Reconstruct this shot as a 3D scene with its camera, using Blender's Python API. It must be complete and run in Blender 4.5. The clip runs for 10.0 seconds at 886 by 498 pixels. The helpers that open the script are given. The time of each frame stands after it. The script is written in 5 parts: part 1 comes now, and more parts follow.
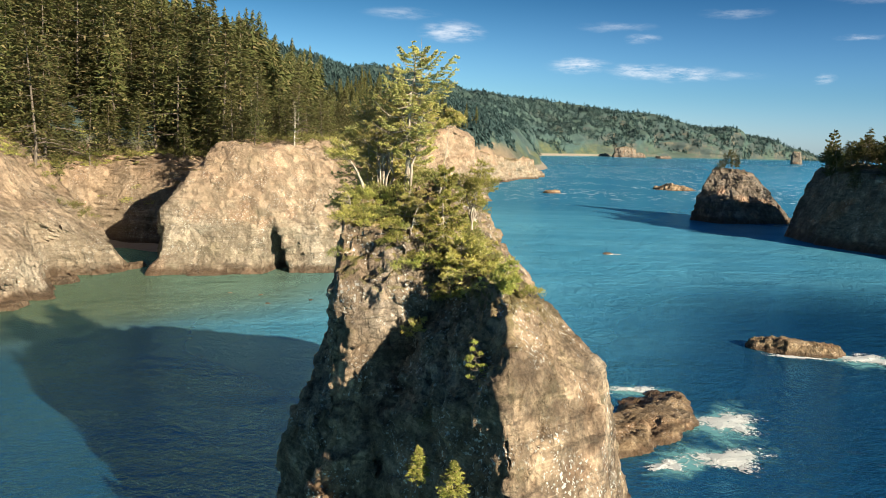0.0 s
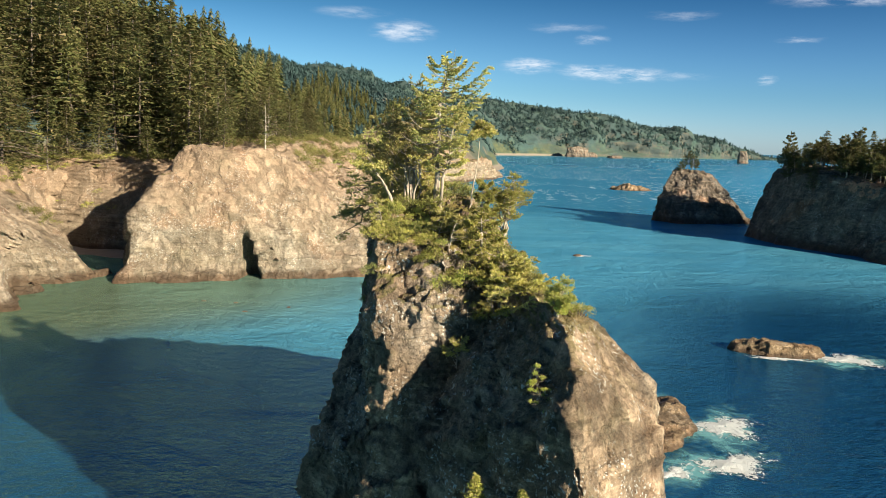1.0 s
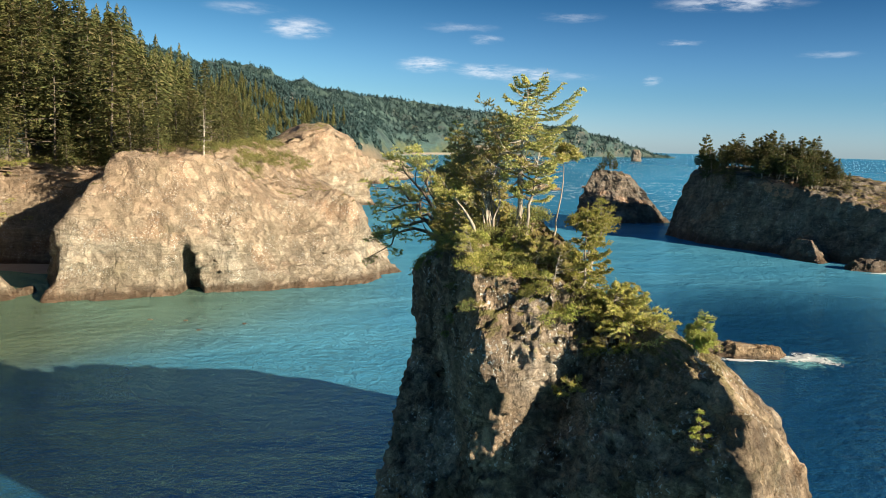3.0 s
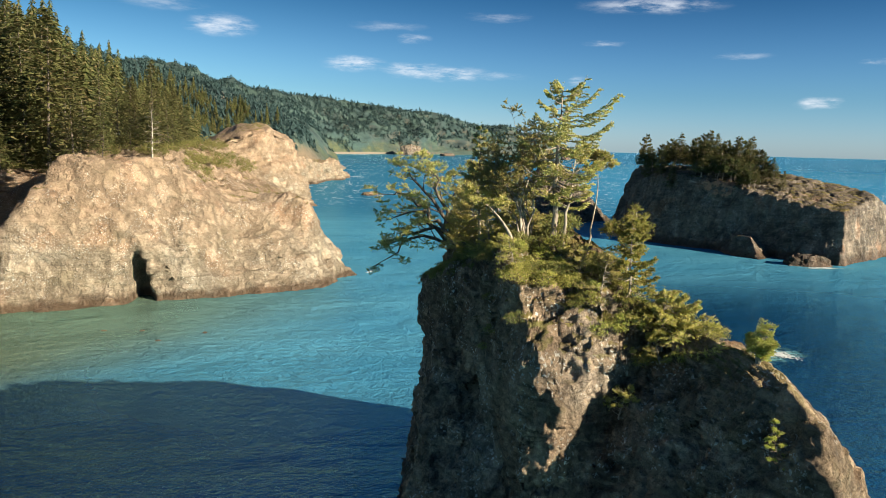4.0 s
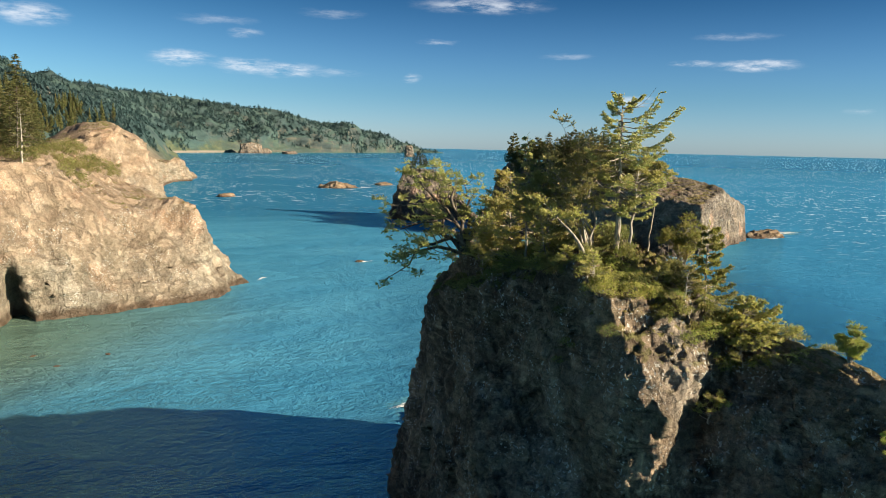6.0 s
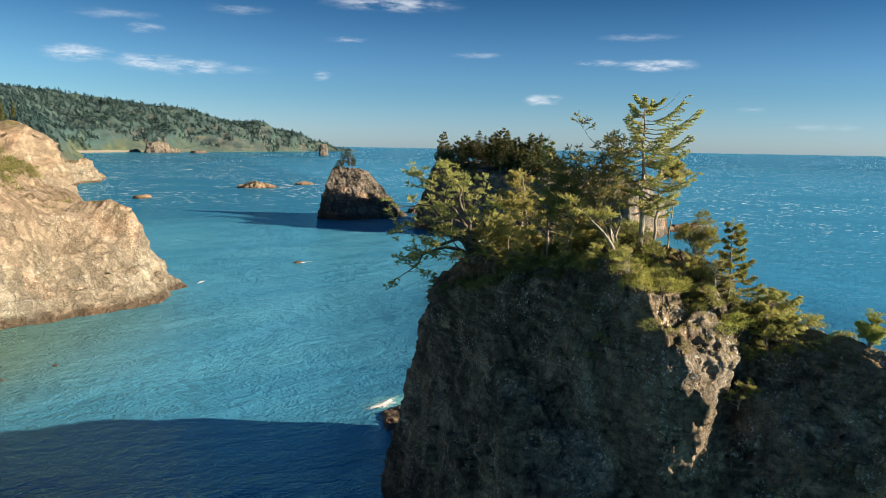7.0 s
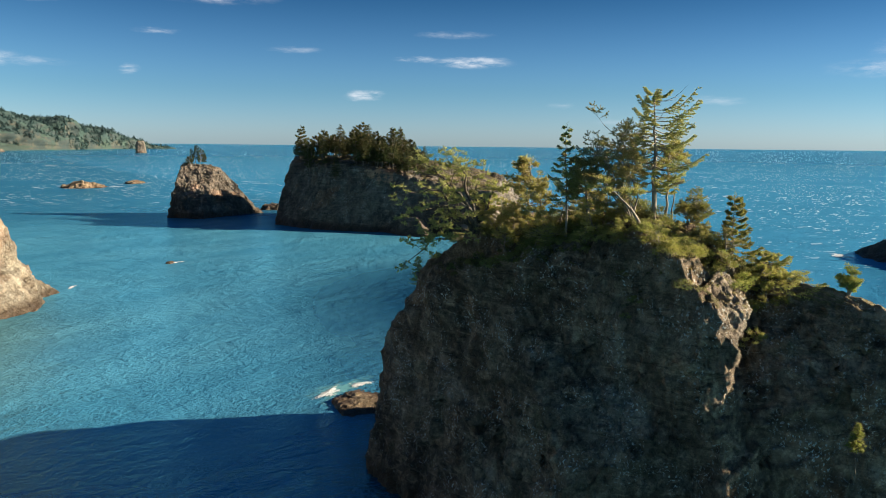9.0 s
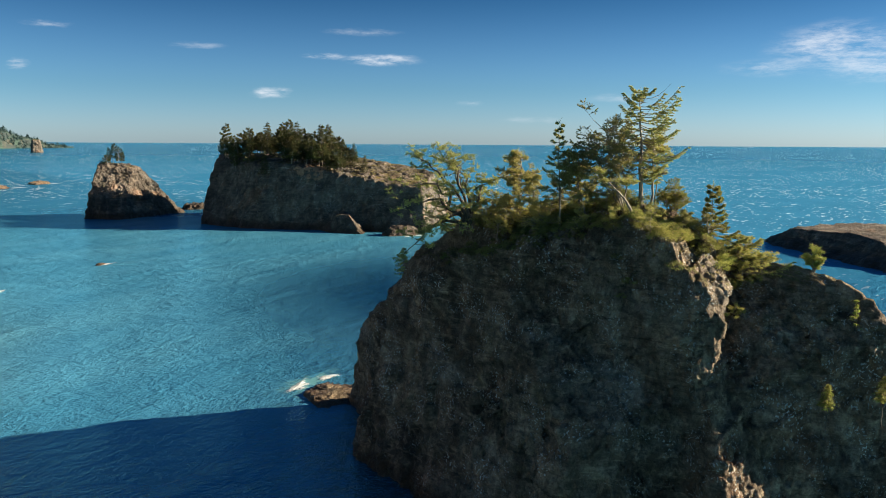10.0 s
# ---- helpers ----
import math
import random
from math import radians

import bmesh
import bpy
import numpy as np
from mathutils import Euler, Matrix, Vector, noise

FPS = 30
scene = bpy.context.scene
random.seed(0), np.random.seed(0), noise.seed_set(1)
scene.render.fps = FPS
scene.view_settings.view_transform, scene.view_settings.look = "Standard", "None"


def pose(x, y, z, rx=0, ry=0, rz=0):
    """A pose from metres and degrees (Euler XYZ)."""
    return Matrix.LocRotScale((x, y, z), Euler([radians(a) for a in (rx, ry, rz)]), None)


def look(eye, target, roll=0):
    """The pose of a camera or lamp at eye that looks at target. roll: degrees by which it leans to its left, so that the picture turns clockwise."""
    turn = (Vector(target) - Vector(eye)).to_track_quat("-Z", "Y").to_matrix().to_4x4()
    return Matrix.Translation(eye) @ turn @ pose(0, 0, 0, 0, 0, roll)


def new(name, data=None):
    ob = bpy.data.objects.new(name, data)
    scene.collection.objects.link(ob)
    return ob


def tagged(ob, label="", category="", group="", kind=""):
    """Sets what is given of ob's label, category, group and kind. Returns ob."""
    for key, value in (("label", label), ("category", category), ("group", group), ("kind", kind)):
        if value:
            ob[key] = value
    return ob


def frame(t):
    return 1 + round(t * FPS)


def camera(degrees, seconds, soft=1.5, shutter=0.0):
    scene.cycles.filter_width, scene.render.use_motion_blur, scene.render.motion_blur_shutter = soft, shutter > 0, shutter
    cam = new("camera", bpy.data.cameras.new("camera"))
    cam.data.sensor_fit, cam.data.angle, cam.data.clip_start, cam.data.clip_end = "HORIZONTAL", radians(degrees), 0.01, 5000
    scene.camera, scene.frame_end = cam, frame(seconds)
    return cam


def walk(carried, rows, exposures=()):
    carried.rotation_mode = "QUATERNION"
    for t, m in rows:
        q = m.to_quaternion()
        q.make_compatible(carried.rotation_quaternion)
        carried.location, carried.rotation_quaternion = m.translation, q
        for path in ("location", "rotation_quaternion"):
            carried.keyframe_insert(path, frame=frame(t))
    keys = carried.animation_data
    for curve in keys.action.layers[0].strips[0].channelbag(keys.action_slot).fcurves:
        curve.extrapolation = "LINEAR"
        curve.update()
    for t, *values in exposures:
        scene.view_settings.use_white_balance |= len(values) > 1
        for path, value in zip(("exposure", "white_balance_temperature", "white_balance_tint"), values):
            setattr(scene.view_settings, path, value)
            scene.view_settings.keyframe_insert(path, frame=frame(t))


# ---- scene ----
cam = camera(60.07, 10.0, 0.85)
ROWS = [
    (0.0, 0.001, 0.000, 30.000, -0.000, -8.160, 1.810),
    (0.5, -2.376, 0.738, 30.300, -1.755, -8.117, 1.815),
    (1.0, -4.910, 1.567, 30.636, -3.532, -8.081, 1.814),
    (1.5, -7.506, 2.535, 30.942, -5.298, -8.034, 1.797),
    (2.0, -10.118, 3.640, 31.256, -7.040, -8.012, 1.752),
    (2.5, -12.804, 4.776, 31.571, -8.836, -7.993, 1.744),
    (4.0, -21.188, 8.665, 32.088, -16.271, -7.883, 1.571),
    (4.5, -23.983, 10.095, 32.208, -18.867, -7.850, 1.492),
    (5.0, -26.877, 11.552, 32.357, -21.670, -7.840, 1.422),
    (5.5, -29.763, 13.217, 32.513, -24.898, -7.817, 1.369),
    (7.0, -39.088, 18.084, 32.734, -34.657, -7.834, 1.014),
    (7.5, -42.308, 19.730, 32.651, -37.909, -7.828, 0.919),
    (8.0, -45.547, 21.307, 32.486, -41.128, -7.874, 0.814),
    (8.5, -48.785, 22.889, 32.278, -44.370, -7.941, 0.670),
    (9.0, -52.057, 24.413, 31.986, -47.617, -7.980, 0.582),
    (9.5, -55.348, 25.998, 31.854, -50.896, -8.033, 0.471),
    (10.0, -58.744, 27.672, 31.746, -54.200, -8.108, 0.354),
]
walk(cam, [(t, pose(x, y, z, 90 + pitch, 0, yaw) @ pose(0, 0, 0, 0, 0, roll)) for t, x, y, z, yaw, pitch, roll in ROWS], [(0.0, 1.54), (10.0, 1.42)])

# ---- light ----
SUN_AZ, SUN_EL = radians(135.5), radians(20.2)
SUN_DIR = Vector((math.sin(SUN_AZ) * math.cos(SUN_EL), math.cos(SUN_AZ) * math.cos(SUN_EL), math.sin(SUN_EL)))
sun = new("sun", bpy.data.lights.new("sun", "SUN"))
sun.data.energy, sun.data.angle, sun.data.color = 5.0, radians(0.6), (1.0, 0.86, 0.64)
sun.matrix_world = look((0, 0, 0), -SUN_DIR)

world = bpy.data.worlds.new("sky")
world.use_nodes = True
scene.world = world
scene.view_settings.exposure = 1.4


def wire(tree, a, b):
    tree.links.new(a, b)


def mathn(tree, op, a, b=None, c=None, clamp=False):
    n = tree.nodes.new("ShaderNodeMath")
    n.operation, n.use_clamp = op, clamp
    for i, v in enumerate((a, b, c)):
        if v is None:
            continue
        if isinstance(v, (int, float)):
            n.inputs[i].default_value = v
        else:
            tree.links.new(v, n.inputs[i])
    return n.outputs[0]


def mixc(tree, fac, a, b, blend="MIX"):
    n = tree.nodes.new("ShaderNodeMix")
    n.data_type, n.blend_type = "RGBA", blend
    for i, v in ((0, fac), (6, a), (7, b)):
        if isinstance(v, (int, float)):
            n.inputs[i].default_value = v
        elif isinstance(v, tuple):
            n.inputs[i].default_value = (*v[:3], 1.0)
        else:
            tree.links.new(v, n.inputs[i])
    return n.outputs[2]


def ramp(tree, value, lo, hi, smooth=True):
    n = tree.nodes.new("ShaderNodeMapRange")
    n.interpolation_type = "SMOOTHSTEP" if smooth else "LINEAR"
    tree.links.new(value, n.inputs[0])
    n.inputs[1].default_value, n.inputs[2].default_value = lo, hi
    return n.outputs[0]


def noise_tex(tree, vec, scale, detail=4.0, rough=0.55, distortion=0.0):
    n = tree.nodes.new("ShaderNodeTexNoise")
    n.inputs["Scale"].default_value, n.inputs["Detail"].default_value = scale, detail
    n.inputs["Roughness"].default_value, n.inputs["Distortion"].default_value = rough, distortion
    if vec is not None:
        tree.links.new(vec, n.inputs["Vector"])
    return n.outputs["Fac"]


def scaled(tree, vec, x, y, z):
    n = tree.nodes.new("ShaderNodeMapping")
    n.inputs["Scale"].default_value = (x, y, z)
    tree.links.new(vec, n.inputs["Vector"])
    return n.outputs[0]


def split_xyz(t, v):
    n = t.nodes.new("ShaderNodeSeparateXYZ")
    wire(t, v, n.inputs[0])
    return n.outputs


# sky with thin high clouds
wt = world.node_tree
wt.nodes.clear()
sky = wt.nodes.new("ShaderNodeTexSky")
sky.sky_type, sky.sun_disc = "NISHITA", False
sky.sun_elevation, sky.sun_rotation = SUN_EL, SUN_AZ
sky.altitude, sky.air_density, sky.dust_density, sky.ozone_density = 0.0, 1.0, 0.2, 2.5
wtc = wt.nodes.new("ShaderNodeTexCoord")
wdir = wtc.outputs["Generated"]
# each cloud: azimuth from +y to the right, elevation, half width, half height (degrees), thickness
CLOUDS = [
    (0.2, 7.7, 2.2, 0.7, 0.8), (9.2, 5.5, 1.9, 0.55, 0.95), (13.6, 5.2, 2.2, 0.5, 0.9), (16.6, 5.0, 2.3, 0.5, 0.95), (19.5, 4.9, 2.6, 0.25, 0.35),
    (11.8, 8.2, 2.4, 0.3, 0.28), (19.9, 9.0, 2.1, 0.28, 0.28), (13.8, 7.4, 1.0, 0.35, 0.5), (25.6, 4.7, 0.65, 0.32, 0.6),
    (27.5, 7.3, 1.4, 0.2, 0.5), (30.6, 9.8, 4.2, 0.55, 0.7), (49.6, 5.7, 2.5, 0.35, 0.85), (45.7, 5.9, 1.4, 0.22, 0.6),
    (41.7, 3.3, 1.3, 0.38, 0.9), (80.5, 6.2, 3.6, 1.4, 0.75), (83.5, 5.2, 4.5, 1.3, 0.6), (77.0, 5.0, 3.0, 0.6, 0.4), (60.6, 1.5, 2.0, 0.2, 0.25),
    (66.6, 3.0, 2.0, 0.3, 0.3), (48.2, 7.6, 2.4, 0.25, 0.3), (36.9, 6.4, 1.8, 0.18, 0.3), (-3.4, 8.8, 2.4, 0.4, 0.3), (56.0, 2.6, 1.0, 0.2, 0.25),
]
warp = wt.nodes.new("ShaderNodeTexNoise")
warp.inputs["Scale"].default_value, warp.inputs["Detail"].default_value, warp.inputs["Roughness"].default_value = 26.0, 5.0, 0.6
wire(wt, scaled(wt, wdir, 1.0, 1.0, 3.0), warp.inputs["Vector"])
centred = wt.nodes.new("ShaderNodeVectorMath")
centred.operation = "MULTIPLY_ADD"
wire(wt, warp.outputs["Color"], centred.inputs[0])
centred.inputs[1].default_value, centred.inputs[2].default_value = (0.035, 0.035, 0.011), (-0.0175, -0.0175, -0.0055)
bent = wt.nodes.new("ShaderNodeVectorMath")
bent.operation = "ADD"
wire(wt, wdir, bent.inputs[0])
wire(wt, centred.outputs[0], bent.inputs[1])
cover = None
for az, el, w, h, thick in CLOUDS:
    mp = wt.nodes.new("ShaderNodeMapping")
    mp.vector_type = "TEXTURE"
    a, e = radians(az), radians(el)
    mp.inputs["Location"].default_value = (math.sin(a) * math.cos(e), math.cos(a) * math.cos(e), math.sin(e))
    mp.inputs["Rotation"].default_value = (0, 0, -a)
    mp.inputs["Scale"].default_value = (radians(w) * 1.35, 0.2, radians(h) * 1.35)
    wire(wt, bent.outputs[0], mp.inputs["Vector"])
    gr = wt.nodes.new("ShaderNodeTexGradient")
    gr.gradient_type = "SPHERICAL"
    wire(wt, mp.outputs[0], gr.inputs["Vector"])
    blob = mathn(wt, "MULTIPLY", ramp(wt, gr.outputs["Fac"], 0.0, 0.85), thick)
    cover = blob if cover is None else mathn(wt, "MAXIMUM", cover, blob)
streak = noise_tex(wt, scaled(wt, wdir, 30.0, 30.0, 130.0), 1.0, 5.0, 0.65)
cover = mathn(wt, "MULTIPLY", cover, ramp(wt, streak, 0.30, 0.74), clamp=True)
# clear air: pale at the sea line, deep blue higher up
height = split_xyz(wt, wdir)[2]
tint = mixc(wt, ramp(wt, height, -0.005, 0.07), (0.56, 0.82, 1.36), (0.37, 0.65, 0.99))
tint = mixc(wt, ramp(wt, height, 0.04, 0.24), tint, (0.052, 0.235, 0.415))
tint = mixc(wt, ramp(wt, height, 0.26, 0.60), tint, (0.10, 0.27, 0.46))
inland = mathn(wt, "SUBTRACT", 1.0, ramp(wt, split_xyz(wt, wdir)[0], -0.25, 0.55))
tint = mixc(wt, inland, tint, mixc(wt, 1.0, tint, (1.28, 1.19, 1.03), "MULTIPLY"))
skyb = mixc(wt, 1.0, sky.outputs[0], tint, "MULTIPLY")
skyc = mixc(wt, cover, skyb, (7.2, 7.6, 8.2))
bg = wt.nodes.new("ShaderNodeBackground")
bg.inputs["Strength"].default_value = 0.046
wire(wt, skyc, bg.inputs["Color"])
wo = wt.nodes.new("ShaderNodeOutputWorld")
wire(wt, bg.outputs[0], wo.inputs["Surface"])


# ---- materials ----
def material(name, rough=0.8):
    m = bpy.data.materials.new(name)
    m.use_nodes = True
    t = m.node_tree
    p = t.nodes["Principled BSDF"]
    p.inputs["Roughness"].default_value = rough
    pos = t.nodes.new("ShaderNodeNewGeometry")
    return m, t, p, pos.outputs["Position"], pos.outputs["Normal"]


def bump(t, p, height, strength, dist):
    n = t.nodes.new("ShaderNodeBump")
    n.inputs["Strength"].default_value, n.inputs["Distance"].default_value = strength, dist
    wire(t, height, n.inputs["Height"])
    wire(t, n.outputs[0], p.inputs["Normal"])


def rock_material(name, dark, mid, light, grass=None, grain=1.0, lichen=0.0, red=0.0, grass_from=0.62, tide=1.3, moss=0.0, turf_z=6.0, upper=None, rough_cut=1.0):
    """Weathered sea rock: patches, cracks, lichen specks, a wet tide band at the waterline, turf on flat tops."""
    m, t, p, pos, nor = material(name, 0.9)
    big = noise_tex(t, pos, 0.12 * grain, 6.0, 0.65)
    fine = noise_tex(t, pos, 1.1 * grain, 8.0, 0.68)
    col = mixc(t, ramp(t, big, 0.32, 0.68), dark, mid)
    col = mixc(t, mathn(t, "MULTIPLY", ramp(t, fine, 0.45, 0.8), 0.5 + 0.5 * rough_cut), col, light)
    pale = noise_tex(t, scaled(t, pos, 0.11 * grain, 0.11 * grain, 0.16 * grain), 1.0, 7.0, 0.62)
    col = mixc(t, mathn(t, "MULTIPLY", ramp(t, pale, 0.50, 0.70), 0.30), col, tuple(min(0.7, c * 1.15) for c in (light[0], light[0] * 0.93, light[0] * 0.80)))
    streaks = noise_tex(t, scaled(t, pos, 0.5 * grain, 0.5 * grain, 0.09 * grain), 1.0, 6.0, 0.6)
    col = mixc(t, mathn(t, "MULTIPLY", ramp(t, streaks, 0.5, 0.75), 0.4), col, tuple(c * 0.55 for c in dark))
    lay = t.nodes.new("ShaderNodeMapping")
    lay.inputs["Rotation"].default_value, lay.inputs["Scale"].default_value = (0.15, 0.62, 0.3), (0.16 * grain, 0.3 * grain, 2.0 * grain)
    wire(t, pos, lay.inputs["Vector"])
    beds = noise_tex(t, lay.outputs[0], 1.0, 5.0, 0.6, 0.4)
    col = mixc(t, mathn(t, "MULTIPLY", ramp(t, beds, 0.55, 0.66), 0.6), col, tuple(c * 0.6 for c in dark))
    col = mixc(t, mathn(t, "MULTIPLY", ramp(t, mathn(t, "SUBTRACT", 1.0, beds), 0.54, 0.68), 0.55), col, light)
    shake = t.nodes.new("ShaderNodeTexNoise")
    shake.inputs["Scale"].default_value, shake.inputs["Detail"].default_value = 0.6 * grain, 5.0
    wire(t, pos, shake.inputs["Vector"])
    moved = t.nodes.new("ShaderNodeVectorMath")
    moved.operation = "MULTIPLY_ADD"
    wire(t, shake.outputs["Color"], moved.inputs[0])
    moved.inputs[1].default_value = (1.6 / grain,) * 3
    wire(t, pos, moved.inputs[2])
    tilt = t.nodes.new("ShaderNodeMapping")
    tilt.inputs["Rotation"].default_value, tilt.inputs["Scale"].default_value = (0.3, 0.7, 0.2), (0.28 * grain, 0.45 * grain, 0.75 * grain)
    wire(t, moved.outputs[0], tilt.inputs["Vector"])
    plate = t.nodes.new("ShaderNodeTexVoronoi")
    plate.inputs["Scale"].default_value = 1.0
    wire(t, tilt.outputs[0], plate.inputs["Vector"])
    seam = t.nodes.new("ShaderNodeTexVoronoi")
    seam.feature = "DISTANCE_TO_EDGE"
    seam.inputs["Scale"].default_value = 1.0
    wire(t, tilt.outputs[0], seam.inputs["Vector"])
    tone = split_xyz(t, plate.outputs["Color"])[0]
    col = mixc(t, mathn(t, "MULTIPLY", tone, 0.25), col, mixc(t, ramp(t, fine, 0.4, 0.6), dark, mid))
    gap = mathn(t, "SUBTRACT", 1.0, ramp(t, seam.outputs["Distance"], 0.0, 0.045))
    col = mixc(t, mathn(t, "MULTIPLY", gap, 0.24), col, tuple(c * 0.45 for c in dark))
    if upper:
        band = mathn(t, "MULTIPLY_ADD", noise_tex(t, pos, 0.07, 5.0, 0.6), 26.0, split_xyz(t, pos)[2])
        col = mixc(t, mathn(t, "MULTIPLY", ramp(t, band, 20.0, 34.0), 0.75), col, mixc(t, ramp(t, fine, 0.4, 0.7), upper, tuple(c * 1.18 for c in upper)))
    if red:
        rr = noise_tex(t, pos, 0.2 * grain, 4.0, 0.55)
        col = mixc(t, mathn(t, "MULTIPLY", ramp(t, rr, 0.55, 0.7), red), col, (0.34, 0.17, 0.09))
    if lichen:
        sp = noise_tex(t, pos, 5.5 * grain, 2.0, 0.5)
        area = noise_tex(t, pos, 0.4 * grain, 4.0, 0.6)
        speck = mathn(t, "MULTIPLY", ramp(t, sp, 0.59, 0.62), ramp(t, area, 0.46, 0.62))
        col = mixc(t, mathn(t, "MULTIPLY", speck, lichen), col, (0.66, 0.67, 0.64))
    if moss:
        mo = noise_tex(t, pos, 0.35 * grain, 6.0, 0.65)
        col = mixc(t, mathn(t, "MULTIPLY", ramp(t, mo, 0.52, 0.70), moss), col, (0.10, 0.10, 0.04))
    z = split_xyz(t, pos)[2]
    nz = split_xyz(t, nor)[2]
    if grass:
        edge = noise_tex(t, pos, 0.5 * grain, 5.0, 0.6)
        up = mathn(t, "ADD", nz, mathn(t, "MULTIPLY", mathn(t, "SUBTRACT", edge, 0.5), 0.7))
        turf = ramp(t, up, grass_from, grass_from + 0.16)
        high = ramp(t, z, turf_z, turf_z + 5.0)
        gcol = mixc(t, ramp(t, noise_tex(t, pos, 0.8, 5.0), 0.35, 0.65), grass, (0.20, 0.155, 0.05))
        col = mixc(t, mathn(t, "MULTIPLY", turf, high), col, gcol)
    wob = mathn(t, "MULTIPLY_ADD", noise_tex(t, pos, 0.35, 3.0), 1.6 * tide, -0.8 * tide)
    wet = mathn(t, "SUBTRACT", 1.0, ramp(t, mathn(t, "ADD", z, wob), tide * 0.5, tide * 1.3))
    col = mixc(t, mathn(t, "MULTIPLY", wet, 0.85), col, (0.075, 0.046, 0.027))
    rough = mathn(t, "SUBTRACT", 0.92, mathn(t, "MULTIPLY", wet, 0.45))
    wire(t, col, p.inputs["Base Color"])
    wire(t, rough, p.inputs["Roughness"])
    p.inputs["Specular IOR Level"].default_value = 0.3
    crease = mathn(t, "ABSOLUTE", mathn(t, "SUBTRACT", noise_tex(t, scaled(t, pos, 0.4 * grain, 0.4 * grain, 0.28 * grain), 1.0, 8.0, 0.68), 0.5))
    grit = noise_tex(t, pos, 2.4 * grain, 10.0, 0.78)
    chips = t.nodes.new("ShaderNodeTexVoronoi")
    chips.inputs["Scale"].default_value = 1.3 * grain
    chips.inputs["Detail"].default_value = 3.0
    chips.inputs["Roughness"].default_value = 0.7
    wire(t, pos, chips.inputs["Vector"])
    hgt = mathn(t, "ADD", mathn(t, "MULTIPLY", ramp(t, crease, 0.0, 0.06), 0.35), mathn(t, "MULTIPLY", grit, 0.7 * rough_cut))
    hgt = mathn(t, "ADD", hgt, mathn(t, "MULTIPLY", chips.outputs["Distance"], -0.16))
    hgt = mathn(t, "ADD", hgt, mathn(t, "MULTIPLY", gap, -0.10))
    bump(t, p, mathn(t, "ADD", hgt, mathn(t, "MULTIPLY", fine, 0.7)), 1.0, 0.45 / grain)
    # shade in pits and creases painted on, over the same noise as the bump
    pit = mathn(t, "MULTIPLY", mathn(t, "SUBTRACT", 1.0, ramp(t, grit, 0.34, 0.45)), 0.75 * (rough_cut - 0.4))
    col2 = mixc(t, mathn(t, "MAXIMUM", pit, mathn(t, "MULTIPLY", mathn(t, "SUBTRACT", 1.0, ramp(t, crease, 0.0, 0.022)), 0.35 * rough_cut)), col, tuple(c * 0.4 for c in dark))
    mott = noise_tex(t, pos, 5.0 * grain, 8.0, 0.75)
    hv = t.nodes.new("ShaderNodeHueSaturation")
    stain = noise_tex(t, scaled(t, pos, 0.42 * grain, 0.42 * grain, 0.26 * grain), 1.0, 6.0, 0.62, 0.5)
    tone = mathn(t, "MULTIPLY", mathn(t, "MULTIPLY_ADD", ramp(t, mott, 0.32, 0.68, False), 0.6 * rough_cut, 1.0 - 0.3 * rough_cut), mathn(t, "MULTIPLY_ADD", ramp(t, stain, 0.36, 0.64), 0.55 * rough_cut, 1.0 - 0.28 * rough_cut))
    wire(t, tone, hv.inputs["Value"])
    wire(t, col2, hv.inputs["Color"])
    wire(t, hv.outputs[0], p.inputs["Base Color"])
    return m


def leaf_material(name, dark, light, dry=None, scale=0.35):
    m, t, p, pos, nor = material(name, 0.75)
    info = t.nodes.new("ShaderNodeObjectInfo")
    geo = t.nodes.new("ShaderNodeNewGeometry")
    a = noise_tex(t, pos, scale, 3.0)
    fac = mathn(t, "ADD", mathn(t, "MULTIPLY", ramp(t, a, 0.3, 0.7), 0.5), mathn(t, "MULTIPLY", geo.outputs["Random Per Island"], 0.5))
    col = mixc(t, fac, dark, light)
    if dry:
        col = mixc(t, ramp(t, geo.outputs["Random Per Island"], 0.62, 1.0), col, dry)
    hsv = t.nodes.new("ShaderNodeHueSaturation")
    wire(t, mathn(t, "MULTIPLY_ADD", info.outputs["Random"], 0.03, 0.488), hsv.inputs["Hue"])
    wire(t, mathn(t, "MULTIPLY_ADD", info.outputs["Random"], 0.4, 0.8), hsv.inputs["Value"])
    wire(t, col, hsv.inputs["Color"])
    tr = t.nodes.new("ShaderNodeBsdfTranslucent")
    wire(t, hsv.outputs[0], p.inputs["Base Color"])
    wire(t, hsv.outputs[0], tr.inputs["Color"])
    p.inputs["Specular IOR Level"].default_value = 0.25
    mx = t.nodes.new("ShaderNodeMixShader")
    mx.inputs[0].default_value = 0.38
    wire(t, p.outputs[0], mx.inputs[1])
    wire(t, tr.outputs[0], mx.inputs[2])
    wire(t, mx.outputs[0], t.nodes["Material Output"].inputs["Surface"])
    return m


def bark_material(name, a, b):
    m, t, p, pos, nor = material(name, 0.9)
    f = noise_tex(t, scaled(t, pos, 6.0, 6.0, 1.2), 1.0, 5.0)
    wire(t, mixc(t, ramp(t, f, 0.35, 0.65), a, b), p.inputs["Base Color"])
    bump(t, p, f, 0.8, 0.05)
    return m


